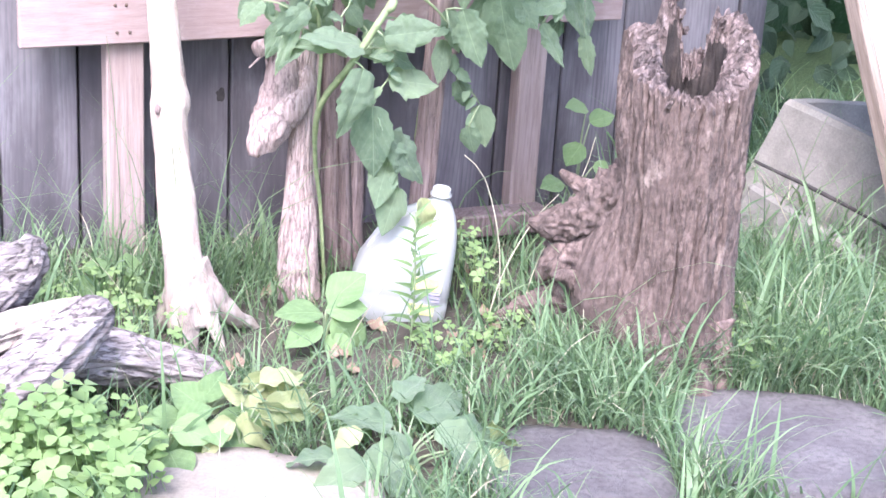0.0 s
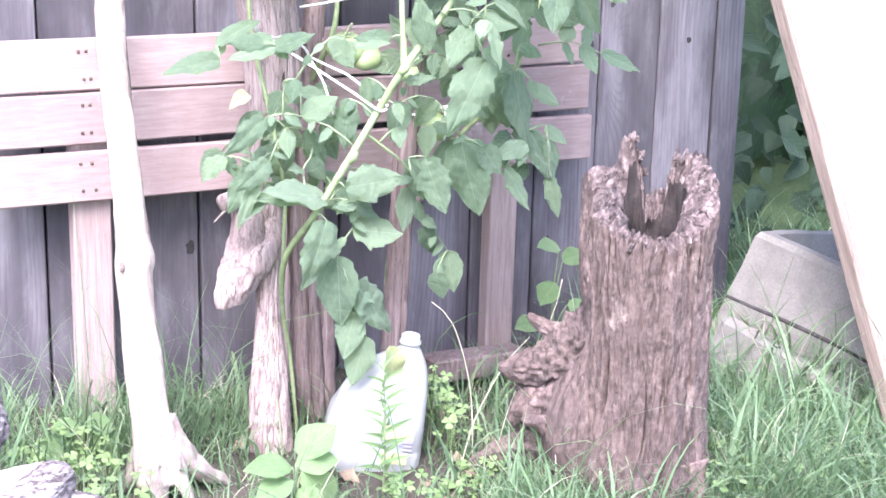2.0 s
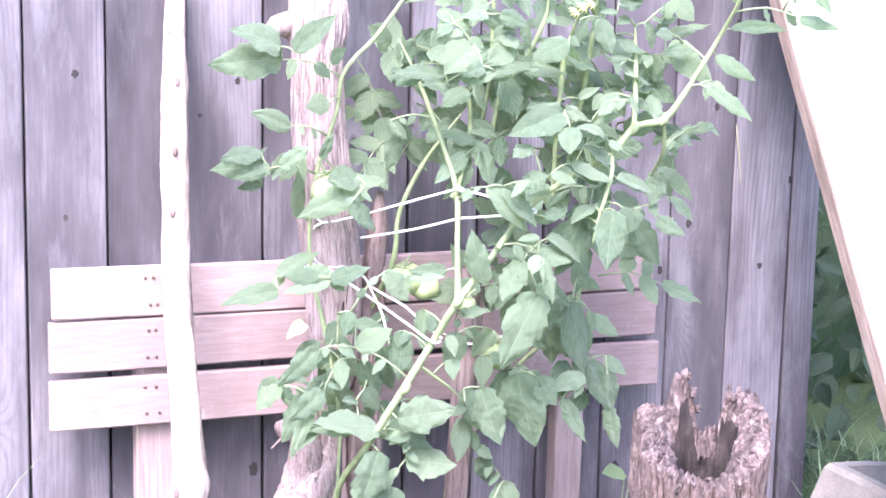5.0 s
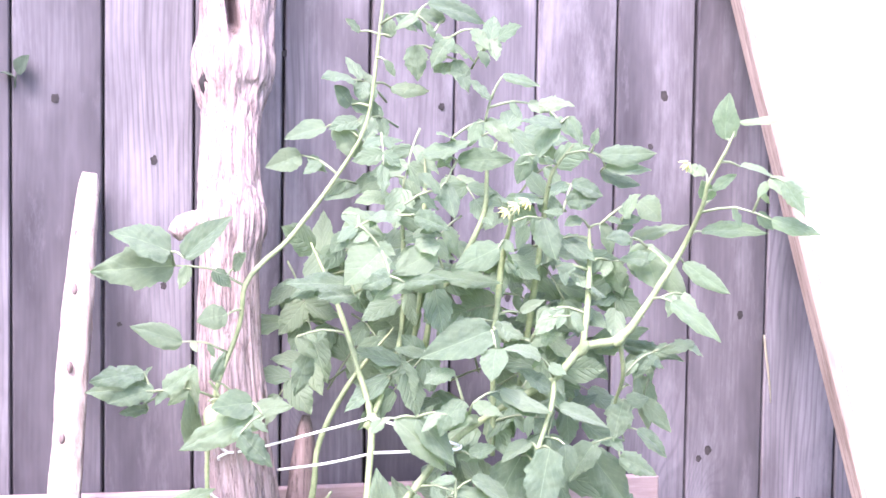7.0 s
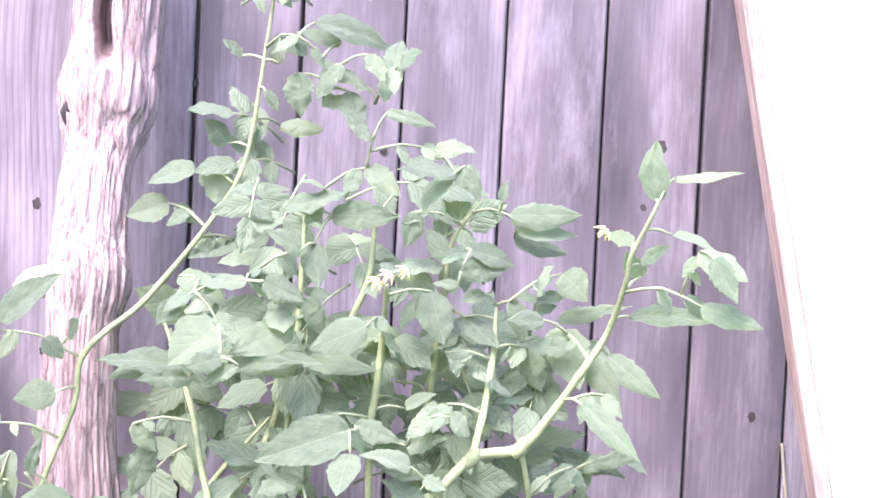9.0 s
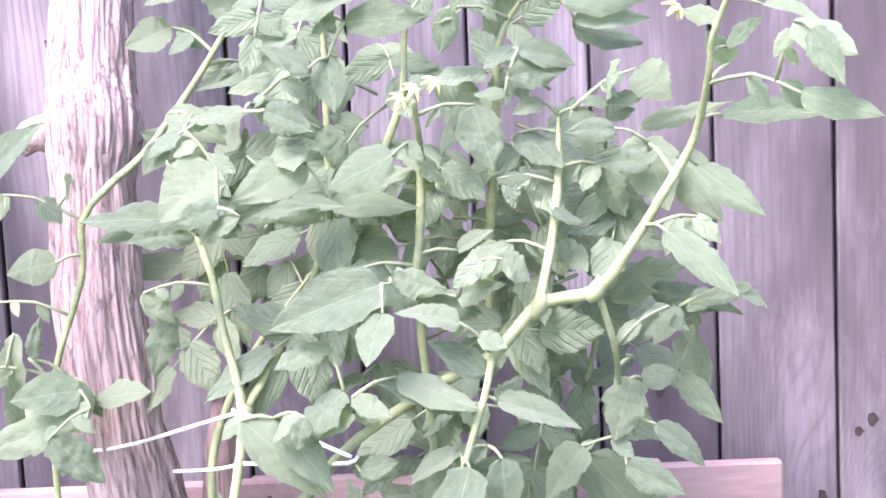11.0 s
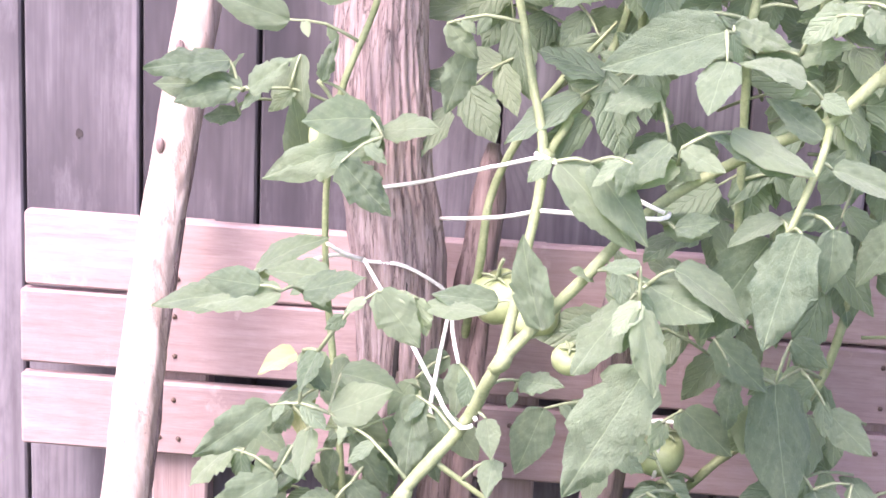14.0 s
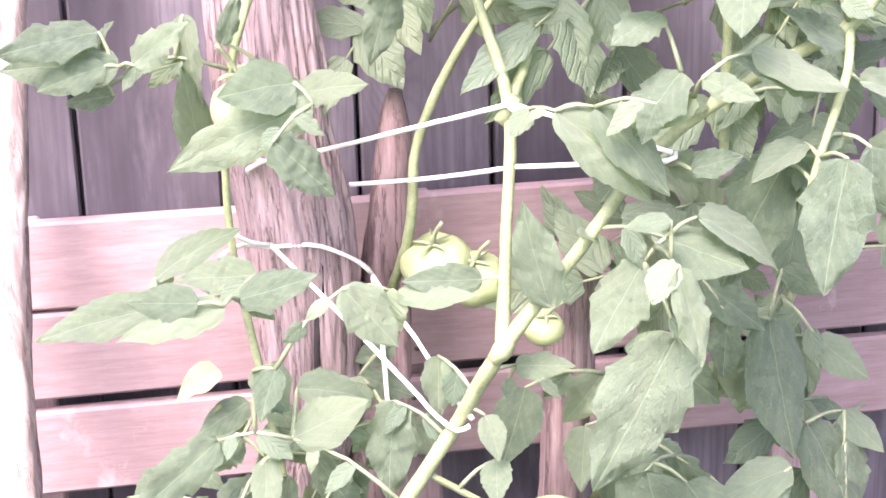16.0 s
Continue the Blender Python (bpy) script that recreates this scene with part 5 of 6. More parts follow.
tomato = thing("tomato_plant", "large bushy tomato plant tied with twine to driftwood", "tomato plant", (0, 0, 0))
STEMS = {
    "main_stem": [(-0.205, -0.31, -0.02, 0.0045), (-0.225, -0.325, 0.16, 0.0045), (-0.252, -0.36, 0.267, 0.005), (-0.270, -0.42, 0.37, 0.007), (-0.240, -0.48, 0.459, 0.0072), (-0.189, -0.50, 0.552, 0.0075), (-0.134, -0.484, 0.622, 0.0078), (-0.103, -0.511, 0.691, 0.0078), (-0.04, -0.505, 0.765, 0.007), (0.023, -0.498, 0.837, 0.0065), (0.105, -0.507, 0.893, 0.0065), (0.159, -0.516, 0.922, 0.0068), (0.201, -0.509, 0.963, 0.0075), (0.252, -0.516, 0.977, 0.008), (0.285, -0.520, 1.018, 0.0060), (0.312, -0.522, 1.060, 0.0055), (0.339, -0.528, 1.107, 0.005), (0.348, -0.570, 1.166, 0.004), (0.349, -0.580, 1.191, 0.0036), (0.365, -0.600, 1.237, 0.0030), (0.374, -0.605, 1.261, 0.0015)],
    "upright_shoot": [(-0.103, -0.511, 0.691, 0.008), (-0.09, -0.47, 0.77, 0.006), (-0.079, -0.435, 0.856, 0.0065), (-0.095, -0.41, 0.93, 0.005), (-0.109, -0.383, 0.987, 0.005), (-0.128, -0.37, 1.04, 0.004), (-0.152, -0.35, 1.098, 0.002)],
    "inner_shoot": [(-0.079, -0.435, 0.856, 0.006), (-0.032, -0.37, 0.934, 0.005), (-0.008, -0.31, 1.004, 0.005), (-0.009, -0.30, 1.137, 0.004), (-0.005, -0.29, 1.19, 0.002)],
    "tall_shoot": [(0.013, -0.360, 0.944, 0.0060), (0.021, -0.380, 1.016, 0.0055), (0.048, -0.400, 1.063, 0.0055), (0.083, -0.410, 1.141, 0.0050), (0.091, -0.400, 1.211, 0.0035), (0.110, -0.380, 1.244, 0.0015)],
    "middle_shoot": [(0.10, -0.42, 0.80, 0.005), (0.092, -0.445, 0.970, 0.0055), (0.096, -0.446, 1.016, 0.0055), (0.101, -0.450, 1.082, 0.0055), (0.100, -0.500, 1.147, 0.0030)],
    "fruiting_shoot": [(-0.001, -0.340, 0.941, 0.0050), (0.006, -0.360, 1.036, 0.0050), (0.010, -0.360, 1.172, 0.0045), (0.009, -0.360, 1.222, 0.0015)],
    "rear_shoot": [(0.154, -0.360, 0.873, 0.0060), (0.161, -0.400, 1.018, 0.0060), (0.170, -0.410, 1.113, 0.0055), (0.178, -0.420, 1.195, 0.0040), (0.208, -0.430, 1.243, 0.0015)],
    "fork_shoot": [(0.201, -0.509, 0.963, 0.006), (0.217, -0.480, 1.023, 0.0055), (0.225, -0.460, 1.079, 0.0050), (0.227, -0.450, 1.126, 0.0020)],
    "left_stem": [(-0.262, -0.39, 0.32, 0.004), (-0.262, -0.392, 0.39, 0.005), (-0.256, -0.38, 0.467, 0.0055), (-0.269, -0.36, 0.585, 0.006), (-0.292, -0.32, 0.745, 0.0055), (-0.283, -0.325, 0.877, 0.0055), (-0.249, -0.322, 0.977, 0.0055), (-0.242, -0.328, 1.035, 0.006), (-0.215, -0.318, 1.068, 0.006), (-0.172, -0.306, 1.106, 0.006), (-0.098, -0.30, 1.205, 0.005), (-0.062, -0.299, 1.278, 0.0045), (-0.044, -0.290, 1.411, 0.0040), (-0.035, -0.285, 1.488, 0.0030), (-0.022, -0.28, 1.56, 0.0015)],
    "back_stem": [(-0.16, -0.19, -0.02, 0.006), (-0.165, -0.19, 0.50, 0.006), (-0.139, -0.30, 0.719, 0.006), (-0.129, -0.30, 0.80, 0.0055), (-0.088, -0.30, 0.884, 0.005), (-0.02, -0.30, 0.97, 0.002)],
    "hanging_stalk": [(0.159, -0.516, 0.922, 0.0045), (0.15, -0.535, 0.89, 0.0045), (0.13, -0.54, 0.83, 0.004), (0.115, -0.545, 0.78, 0.002)],
    "side_stalk": [(0.252, -0.516, 0.977, 0.0045), (0.268, -0.49, 0.92, 0.004), (0.275, -0.44, 0.87, 0.003), (0.29, -0.44, 0.82, 0.0015)],
    "right_stem": [(-0.022, -0.275, -0.02, 0.006), (-0.012, -0.275, 0.35, 0.006), (0.10, -0.30, 0.52, 0.006), (0.20, -0.31, 0.62, 0.006), (0.24, -0.30, 0.80, 0.005), (0.28, -0.30, 0.95, 0.002)],
    "low_stalk": [(-0.16, -0.49, 0.585, 0.004), (-0.10, -0.48, 0.54, 0.003), (-0.07, -0.47, 0.51, 0.0015)],
}
anchors = []
for stem_name, pts in STEMS.items():
    part(stem_name, tube([(*p[:3], p[3] * (0.62 if stem_name == "left_stem" else 0.76)) for p in pts], 12, 0.008, 0.16, 190, 0.4, len(anchors)), STEM, tomato)
    anchors += [Vector(p[:3]) for p in spline(pts, 0.015)]
for j in ((-0.103, -0.511, 0.691), (-0.187, -0.50, 0.551), (-0.079, -0.435, 0.856), (0.201, -0.509, 0.963), (0.252, -0.516, 0.977)):
    part("stem_joint", tube([(j[0] - 0.008, j[1], j[2] - 0.010, 0.005), (*j, 0.0085), (j[0] + 0.006, j[1] - 0.002, j[2] + 0.010, 0.005)], 10, 0.004, 0.25, 160), STEM, tomato)
lr = random.Random(21)
small_leaves = []


def stalk(base, reach, size):
    """A thin arched stalk from the nearest stem or stalk to a leaf's base."""
    near = min(anchors, key=lambda q: (q - base).length + 0.6 * max(0.0, q.z - base.z))
    gap = (base - near).length
    if gap < 0.004 or gap > 0.22:
        return
    mid = (near + base) / 2 + Vector((0, 0, 0.10 * gap))
    part("leaf_stalk", tube([(*near, size * 1.3), (*mid, size * 1.05), (*base, size * 0.8)], 6, 0.02), PETIOLE, tomato)
    if gap > 0.045:
        for f in (0.45, 0.8):
            small_leaves.append((tuple(near.lerp(base, f) + Vector((0, 0, 0.09 * gap * math.sin(math.pi * f)))), lr.uniform(0.018, 0.038)))
    anchors.extend(near.lerp(base, k / 4) + Vector((0, 0, 0.10 * gap * math.sin(math.pi * k / 4))) for k in range(1, 5))


for rows in LEAF_SETS:
    for x, y, z, dx, dy, dz, share in rows:
        base = Vector((x, y, z))
        ob = new("leaf", TL[lr.randrange(len(TL))])
        ob.parent = tomato
        ob.matrix_world = leaf_matrix(base, (dx, dy, dz), share, lr)
        stalk(base, (dx, dy, dz), 0.0016)

# leafy lower side shoots hanging by the driftwood
for k in range(34):
    base = Vector((lr.uniform(-0.37, -0.15), lr.uniform(-0.42, -0.33), lr.uniform(0.46, 0.64)))
    ln, ang = lr.uniform(0.035, 0.065), lr.uniform(-2.6, -0.5)
    reach = (math.cos(ang) * ln, lr.uniform(-0.5, 0.1) * ln, math.sin(ang) * ln * 0.8)
    ob = new("leaf", TL[lr.randrange(len(TL))])
    ob.parent = tomato
    ob.matrix_world = leaf_matrix(base, reach, lr.uniform(0.48, 0.66), lr)
    stalk(base, reach, 0.0014)

# inner leaves, in the shade of the outer ones: too many to pick apart
def leaf_cloud(name, parent, material, rng, places, sizes, template, face, tilt, reaches=None):
    src = template
    co = np.empty(len(src.vertices) * 3)
    src.vertices.foreach_get("co", co)
    co = co.reshape(-1, 3)
    polys = [tuple(p.vertices) for p in src.polygons]
    uv = [None] * len(src.vertices)
    lay = src.uv_layers[0].data
    for lp in src.loops:
        uv[lp.vertex_index] = tuple(lay[lp.index].uv)
    verts, faces, uvs = [], [], []
    for i, (p, ln) in enumerate(zip(places, sizes)):
        a = rng.uniform(-1.3, 1.3)
        reach = Vector((math.sin(a) * rng.choice((-1, 1)), rng.uniform(-0.5, 0.1), -0.25 - 0.5 * rng.random())).normalized() * ln
        if reaches and reaches[i] is not None:
            reach = reaches[i] * ln
        m = np.array(leaf_matrix(Vector(p), reach, rng.uniform(0.42, 0.62), rng, tilt, face))
        v = co @ m[:3, :3].T + m[:3, 3]
        off = i * len(co)
        verts.extend(map(tuple, v))
        faces.extend(tuple(k + off for k in f) for f in polys)
        uvs.extend(uv)
    return raw(name, verts, faces, material, parent, uvs)


LOW = leaf_mesh("low_leaflet", TLEAF, 3, 4, 0.20, 0.10, 0.18, 0.03, 16, 3, pucker=0.032, curl=0.06)
places, sizes, reaches = [], [], []


def compound(base, way, length, rng):
    """A compound leaf: a stalk with pairs of side leaflets and one at its tip."""
    side = way.cross(Vector((0.1, -0.8, 0.6))).normalized()
    tip = base + way * length
    bow = Vector((0, 0, 0.12 * length))
    part("leaf_stalk", tube([(*base, 0.0019), (*((base + tip) / 2 + bow), 0.0016), (*tip, 0.0011)], 5, 0.025), PETIOLE, tomato)
    places.append(tuple(tip))
    sizes.append(length * rng.uniform(0.58, 0.78))
    reaches.append((way + Vector((0, 0, -0.25))).normalized())
    for f, big in ((0.40, 0.46), (0.74, 0.58)):
        for sign in (-1, 1):
            if rng.random() < 0.88:
                places.append(tuple(base.lerp(tip, f + rng.uniform(-0.06, 0.06)) + bow * 0.8))
                sizes.append(length * big * rng.uniform(0.75, 1.15))
                reaches.append((side * sign + way * rng.uniform(0.2, 0.7) + Vector((0, 0, -0.15))).normalized())


def compounds(count, centre, spread, low, high, deep, limits, size):
    """Scatters compound leaves inside the plant, each pointing away from its middle axis."""
    for _ in range(count):
        z = lr.uniform(low, high)
        x = min(max(lr.gauss(centre, spread), limits[0]), limits[1])
        way = Vector(((x - centre) * 5 + lr.uniform(-0.9, 0.9), lr.uniform(-0.7, -0.1), lr.uniform(-0.5, 0.45))).normalized()
        ln = lr.uniform(*size)
        compound(Vector((x, lr.uniform(*deep), z)) - way * 0.5 * ln, way, ln, lr)


compounds(5, -0.02, 0.02, 1.46, 1.56, (-0.29, -0.25), (-0.05, 0.02), (0.05, 0.08))
compounds(26, 0.14, 0.10, 0.80, 1.08, (-0.40, -0.18), (0.00, 0.29), (0.09, 0.14))
compounds(11, -0.06, 0.05, 0.88, 1.08, (-0.26, -0.15), (-0.14, 0.04), (0.09, 0.13))
compounds(10, 0.16, 0.08, 0.62, 0.80, (-0.36, -0.20), (0.04, 0.30), (0.09, 0.13))
compounds(3, 0.22, 0.05, 0.45, 0.60, (-0.34, -0.22), (0.12, 0.31), (0.08, 0.12))
compounds(13, 0.05, 0.06, 1.05, 1.40, (-0.40, -0.24), (-0.05, 0.14), (0.07, 0.11))
compounds(8, 0.24, 0.06, 1.00, 1.24, (-0.46, -0.30), (0.14, 0.30), (0.06, 0.10))
for q, ln in small_leaves:
    places.append(q)
    sizes.append(ln)
    reaches.append(None)
cloud = leaf_cloud("inner_foliage", tomato, TLEAF, lr, places, sizes, LOW, Vector((-0.1, -0.72, 0.62)), 0.55, reaches)
tagged(cloud, kind="stuff")


def fruit(place, r, ribs, parent):
    bm = bmesh.new()
    bmesh.ops.create_uvsphere(bm, u_segments=28, v_segments=16, radius=r)
    for v in bm.verts:
        a = math.atan2(v.co.y, v.co.x)
        k = 1 + ribs * 0.10 * abs(math.cos(2.5 * a)) - ribs * 0.05
        top = max(0.0, v.co.z / r - 0.75)
        v.co = Vector((v.co.x * k, v.co.y * k, v.co.z * 0.86 - top * r * 0.7))
    f = part("tomato_fruit", bm, TOMATO, parent, "unripe green tomato")
    f.location = place
    f.rotation_euler = (0.35, 0.2, place[0] * 9)
    bm = bmesh.new()
    for k in range(5):
        a = 2 * math.pi * k / 5
        tube([(0, 0, r * 0.72, 0.002), (math.cos(a) * r * 0.3, math.sin(a) * r * 0.3, r * 0.84, 0.0017), (math.cos(a) * r * 0.6, math.sin(a) * r * 0.6, r * 0.84, 0.0006)], 5, 0.01, bm=bm)
    tube([(0, 0, r * 0.7, 0.0022), (0.004, 0.003, r * 1.2, 0.002), (0.012, 0.006, r * 1.6, 0.002)], 6, 0.01, bm=bm)
    part("calyx", bm, PETIOLE, f)


for place, r, ribs in (((-0.270, -0.365, 0.857), 0.034, 0.3), ((-0.115, -0.30, 0.690), 0.031, 1.2), ((-0.082, -0.305, 0.676), 0.027, 1.0), ((-0.044, -0.40, 0.662), 0.017, 0.2), ((0.047, -0.33, 0.553), 0.030, 0.4)):
    fruit(place, r, ribs, tomato)


def blossom(place):
    bm = bmesh.new()
    for k in range(6):
        a = 2 * math.pi * k / 6 + place[0]
        tube([(0, 0, 0, 0.0018), (math.cos(a) * 0.005, math.sin(a) * 0.005, 0.001, 0.0020), (math.cos(a) * 0.011, math.sin(a) * 0.011, -0.005, 0.0005)], 5, 0.006, bm=bm)
    tube([(0, 0, 0.002, 0.003), (0, 0, -0.010, 0.0012)], 6, 0.005, bm=bm)
    ob = part("flower", bm, FLOWER, tomato, "small yellow star flower")
    ob.location, ob.rotation_euler = place, (0.8, 0.3, place[0] * 5)


for place in ((0.321, -0.573, 1.218), (0.088, -0.508, 1.150), (0.100, -0.512, 1.158), (0.118, -0.505, 1.163)):
    blossom(place)

yel = leaf_mesh("yellow_leaflet", WILT, 7, 3, 0.12, 0.3, 0.4, 0.05)
for base, reach in (((-0.31, -0.36, 0.635), (-0.035, -0.02, -0.01)), ((-0.30, -0.35, 0.60), (-0.01, -0.02, -0.05)), ((-0.115, -0.50, 0.225), (0.01, -0.01, -0.075))):
    ob = new("leaf", yel)
    ob.parent = tomato
    ob.matrix_world = leaf_matrix(Vector(base), reach, 0.5, lr)
    ob["label"] = "yellowing curled leaf"

# ---- white twine ----
def twine(label, runs):
    o = runs[0][0]
    t = thing("garden_twine", label, "twine", o)
    for pts in runs:
        part("strand", tube(local([(*p, 0.0021) for p in pts], o), 6, 0.012, 0.25, 300, 0.6), TWINE, t)


twine("white twine looped from driftwood round two tomato stems", [
    [(-0.272, -0.290, 0.803), (-0.259, -0.287, 0.790), (-0.213, -0.300, 0.799), (-0.146, -0.373, 0.831), (-0.080, -0.446, 0.863)],
    [(-0.080, -0.446, 0.863), (-0.026, -0.477, 0.849), (0.028, -0.508, 0.833)],
    [(-0.183, -0.262, 0.757), (-0.123, -0.352, 0.783), (-0.078, -0.452, 0.815)],
    [(-0.078, -0.452, 0.815), (-0.027, -0.480, 0.821), (0.024, -0.508, 0.827), (0.033, -0.500, 0.831)],
    [(-0.259, -0.287, 0.790), (-0.272, -0.284, 0.783), (-0.268, -0.262, 0.772), (-0.258, -0.235, 0.765)],
    [(-0.086, -0.447, 0.866), (-0.080, -0.452, 0.860), (-0.073, -0.447, 0.858)]])
twine("white twine tied from driftwood down to a tomato stem", [
    [(-0.303, -0.33, 0.722), (-0.28, -0.30, 0.722), (-0.257, -0.288, 0.714), (-0.235, -0.285, 0.713), (-0.213, -0.288, 0.711), (-0.18, -0.275, 0.69), (-0.167, -0.262, 0.673)],
    [(-0.257, -0.288, 0.716), (-0.21, -0.37, 0.68), (-0.169, -0.45, 0.647), (-0.150, -0.485, 0.630), (-0.136, -0.4955, 0.621), (-0.126, -0.496, 0.624)],
    [(-0.167, -0.262, 0.673), (-0.16, -0.34, 0.668), (-0.151, -0.40, 0.662), (-0.135, -0.465, 0.640), (-0.123, -0.493, 0.628)],
    [(-0.167, -0.262, 0.673), (-0.170, -0.33, 0.645), (-0.172, -0.36, 0.625), (-0.174, -0.39, 0.598), (-0.168, -0.40, 0.589)],
    [(-0.288, -0.33, 0.740), (-0.275, -0.31, 0.726), (-0.257, -0.288, 0.716)]])
twine("short white twine round a branch stake with loose end", [
    [(-0.022, -0.322, 0.577), (-0.005, -0.326, 0.574), (0.019, -0.324, 0.575), (0.05, -0.35, 0.590), (0.085, -0.352, 0.588)],
    [(0.047, -0.352, 0.590), (0.049, -0.356, 0.56), (0.047, -0.354, 0.532)]])

# ---- low plants ----
BL = [leaf_mesh("broad_leaf", BROAD, 30 + i, 1, 0.0, 0.14, 0.25 + 0.1 * i, 0.02, 14, 4, 1.6) for i in range(3)]
WL = [leaf_mesh("wilted_leaf", WILT, 40 + i, 3, 0.08, 0.4, 0.5, 0.10, 14, 4) for i in range(3)]
GL = [leaf_mesh("pulled_leaf", TLEAF, 50 + i, 5, 0.14, 0.25, 0.3, 0.08, 14, 4) for i in range(3)]
VL = [leaf_mesh("vine_leaf", BROAD, 60 + i, 2, 0.06, 0.15, 0.2, 0.02, 12, 4, 1.4) for i in range(2)]
NL = [leaf_mesh("narrow_leaf", BROAD, 70 + i, 1, 0.0, 0.3, 0.25, 0.0, 10, 2, 1.0) for i in range(2)]
pr = random.Random(77)


def leafy(name, label, category, base, leaves, meshes, stem_mat=PETIOLE, stem_r=0.002, face=Vector((-0.2, -0.6, 0.75)), tilt=0.3, stems=True, group=""):
    """A low plant: leaves given from the plant's base as (x, y, z) and reach, each on its own stalk."""
    t = thing(name, label, category, base, group)
    for x, y, z, dx, dy, dz, share in leaves:
        if stems and z > 0.01:
            part("stalk", tube([(0, 0, -0.01, stem_r * 1.3), (x * 0.4, y * 0.4, z * 0.65, stem_r), (x, y, z, stem_r * 0.7)], 6, 0.02), stem_mat, t)
        ob = new("leaf", meshes[pr.randrange(len(meshes))])
        ob.parent = t
        ob.matrix_basis = leaf_matrix(Vector((x, y, z)), (dx, dy, dz), share, pr, tilt, face)
    return t


leafy("broadleaf_seedling", "young broad-leaved green weed beside the driftwood trunk", "weed", (-0.305, -0.56, 0.0), (
    (-0.010, -0.01, 0.070, -0.075, -0.01, 0.022, 0.55), (0.010, 0.01, 0.075, 0.055, 0.0, 0.055, 0.85), (-0.012, -0.015, 0.050, -0.070, -0.03, -0.006, 0.60), (0.008, -0.01, 0.060, 0.055, -0.02, -0.060, 0.65), (0.0, 0.0, 0.070, 0.065, -0.02, 0.010, 0.6), (0.0, -0.01, 0.03, 0.02, -0.05, -0.02, 0.6)), BL)
leafy("broadleaf_weed", "broad-leaved weed with round light green leaves by pale slab", "weed", (-0.595, -0.83, 0.0), (
    (0.0, -0.01, 0.045, -0.045, -0.05, -0.015, 0.75), (0.0, -0.015, 0.05, 0.0, -0.06, 0.005, 0.8), (0.0, 0.0, 0.06, -0.035, 0.02, 0.04, 0.7), (0.02, 0.0, 0.05, 0.05, -0.03, -0.03, 0.7), (-0.02, 0.0, 0.03, -0.06, -0.03, -0.01, 0.7), (0.02, -0.02, 0.03, 0.02, -0.06, -0.02, 0.7), (0.0, 0.01, 0.07, 0.03, 0.0, 0.04, 0.6), (-0.03, 0.0, 0.05, -0.05, 0.0, 0.02, 0.6), (0.04, 0.0, 0.03, 0.06, -0.01, -0.01, 0.65)), BL)
leafy("broadleaf_weed", "low broad-leaved weed with pale leaves against the driftwood", "weed", (-0.66, -0.86, 0.0), (
    (0.0, 0.0, 0.05, -0.05, -0.03, 0.01, 0.7), (0.01, 0.0, 0.06, 0.04, -0.04, 0.0, 0.7), (0.0, -0.02, 0.03, 0.0, -0.06, -0.01, 0.75), (0.02, 0.01, 0.06, 0.05, 0.0, 0.02, 0.6)), BL)
leafy("wilted_weed", "limp yellow-green weed leaves drooping over the slab edge", "weed", (-0.55, -0.87, 0.0), (
    (0.0, 0.0, 0.07, 0.02, -0.04, -0.06, 0.4), (-0.02, 0.0, 0.06, -0.05, -0.03, -0.03, 0.45), (0.02, 0.0, 0.08, 0.07, -0.03, -0.03, 0.35), (0.03, 0.0, 0.07, 0.08, 0.0, 0.01, 0.4), (0.0, 0.01, 0.08, -0.03, 0.0, 0.03, 0.4)), WL, tilt=0.7)
leafy("wilted_weed", "wilted yellowing pulled weed lying by the driftwood", "weed", (-0.52, -0.77, 0.0), (
    (0.0, 0.0, 0.06, 0.09, -0.02, -0.01, 0.42), (-0.02, 0.0, 0.05, -0.08, -0.03, -0.02, 0.4), (0.02, -0.02, 0.07, 0.06, -0.02, 0.02, 0.5), (0.03, -0.02, 0.06, 0.09, -0.04, -0.03, 0.3), (0.0, -0.03, 0.06, 0.01, -0.05, -0.05, 0.5), (-0.03, -0.02, 0.07, -0.05, -0.02, 0.02, 0.5), (0.05, 0.0, 0.05, 0.05, 0.0, 0.02, 0.5), (0.02, -0.04, 0.04, 0.03, -0.05, -0.03, 0.35)), WL, tilt=0.7)
leafy("pulled_weeds", "heap of limp pulled weed leaves on the grass", "weed", (-0.36, -0.99, 0.0), (
    (0.04, 0.05, 0.06, 0.10, 0.02, 0.02, 0.6), (0.0, 0.03, 0.06, -0.08, 0.04, 0.02, 0.5), (0.05, 0.0, 0.06, 0.07, -0.05, -0.03, 0.6), (0.0, -0.02, 0.05, -0.09, -0.02, -0.02, 0.55), (-0.06, -0.02, 0.04, -0.09, -0.03, -0.01, 0.6), (0.06, -0.03, 0.04, 0.03, -0.08, -0.02, 0.6), (-0.02, 0.0, 0.07, 0.02, -0.06, -0.04, 0.5), (0.08, 0.02, 0.05, 0.09, -0.02, -0.03, 0.5), (-0.10, 0.0, 0.04, -0.06, 0.03, 0.0, 0.5), (-0.04, -0.05, 0.03, 0.02, -0.07, -0.01, 0.6), (0.02, 0.06, 0.08, 0.05, 0.03, 0.03, 0.6), (0.10, -0.02, 0.03, 0.05, -0.07, -0.02, 0.55)), GL, tilt=0.6)
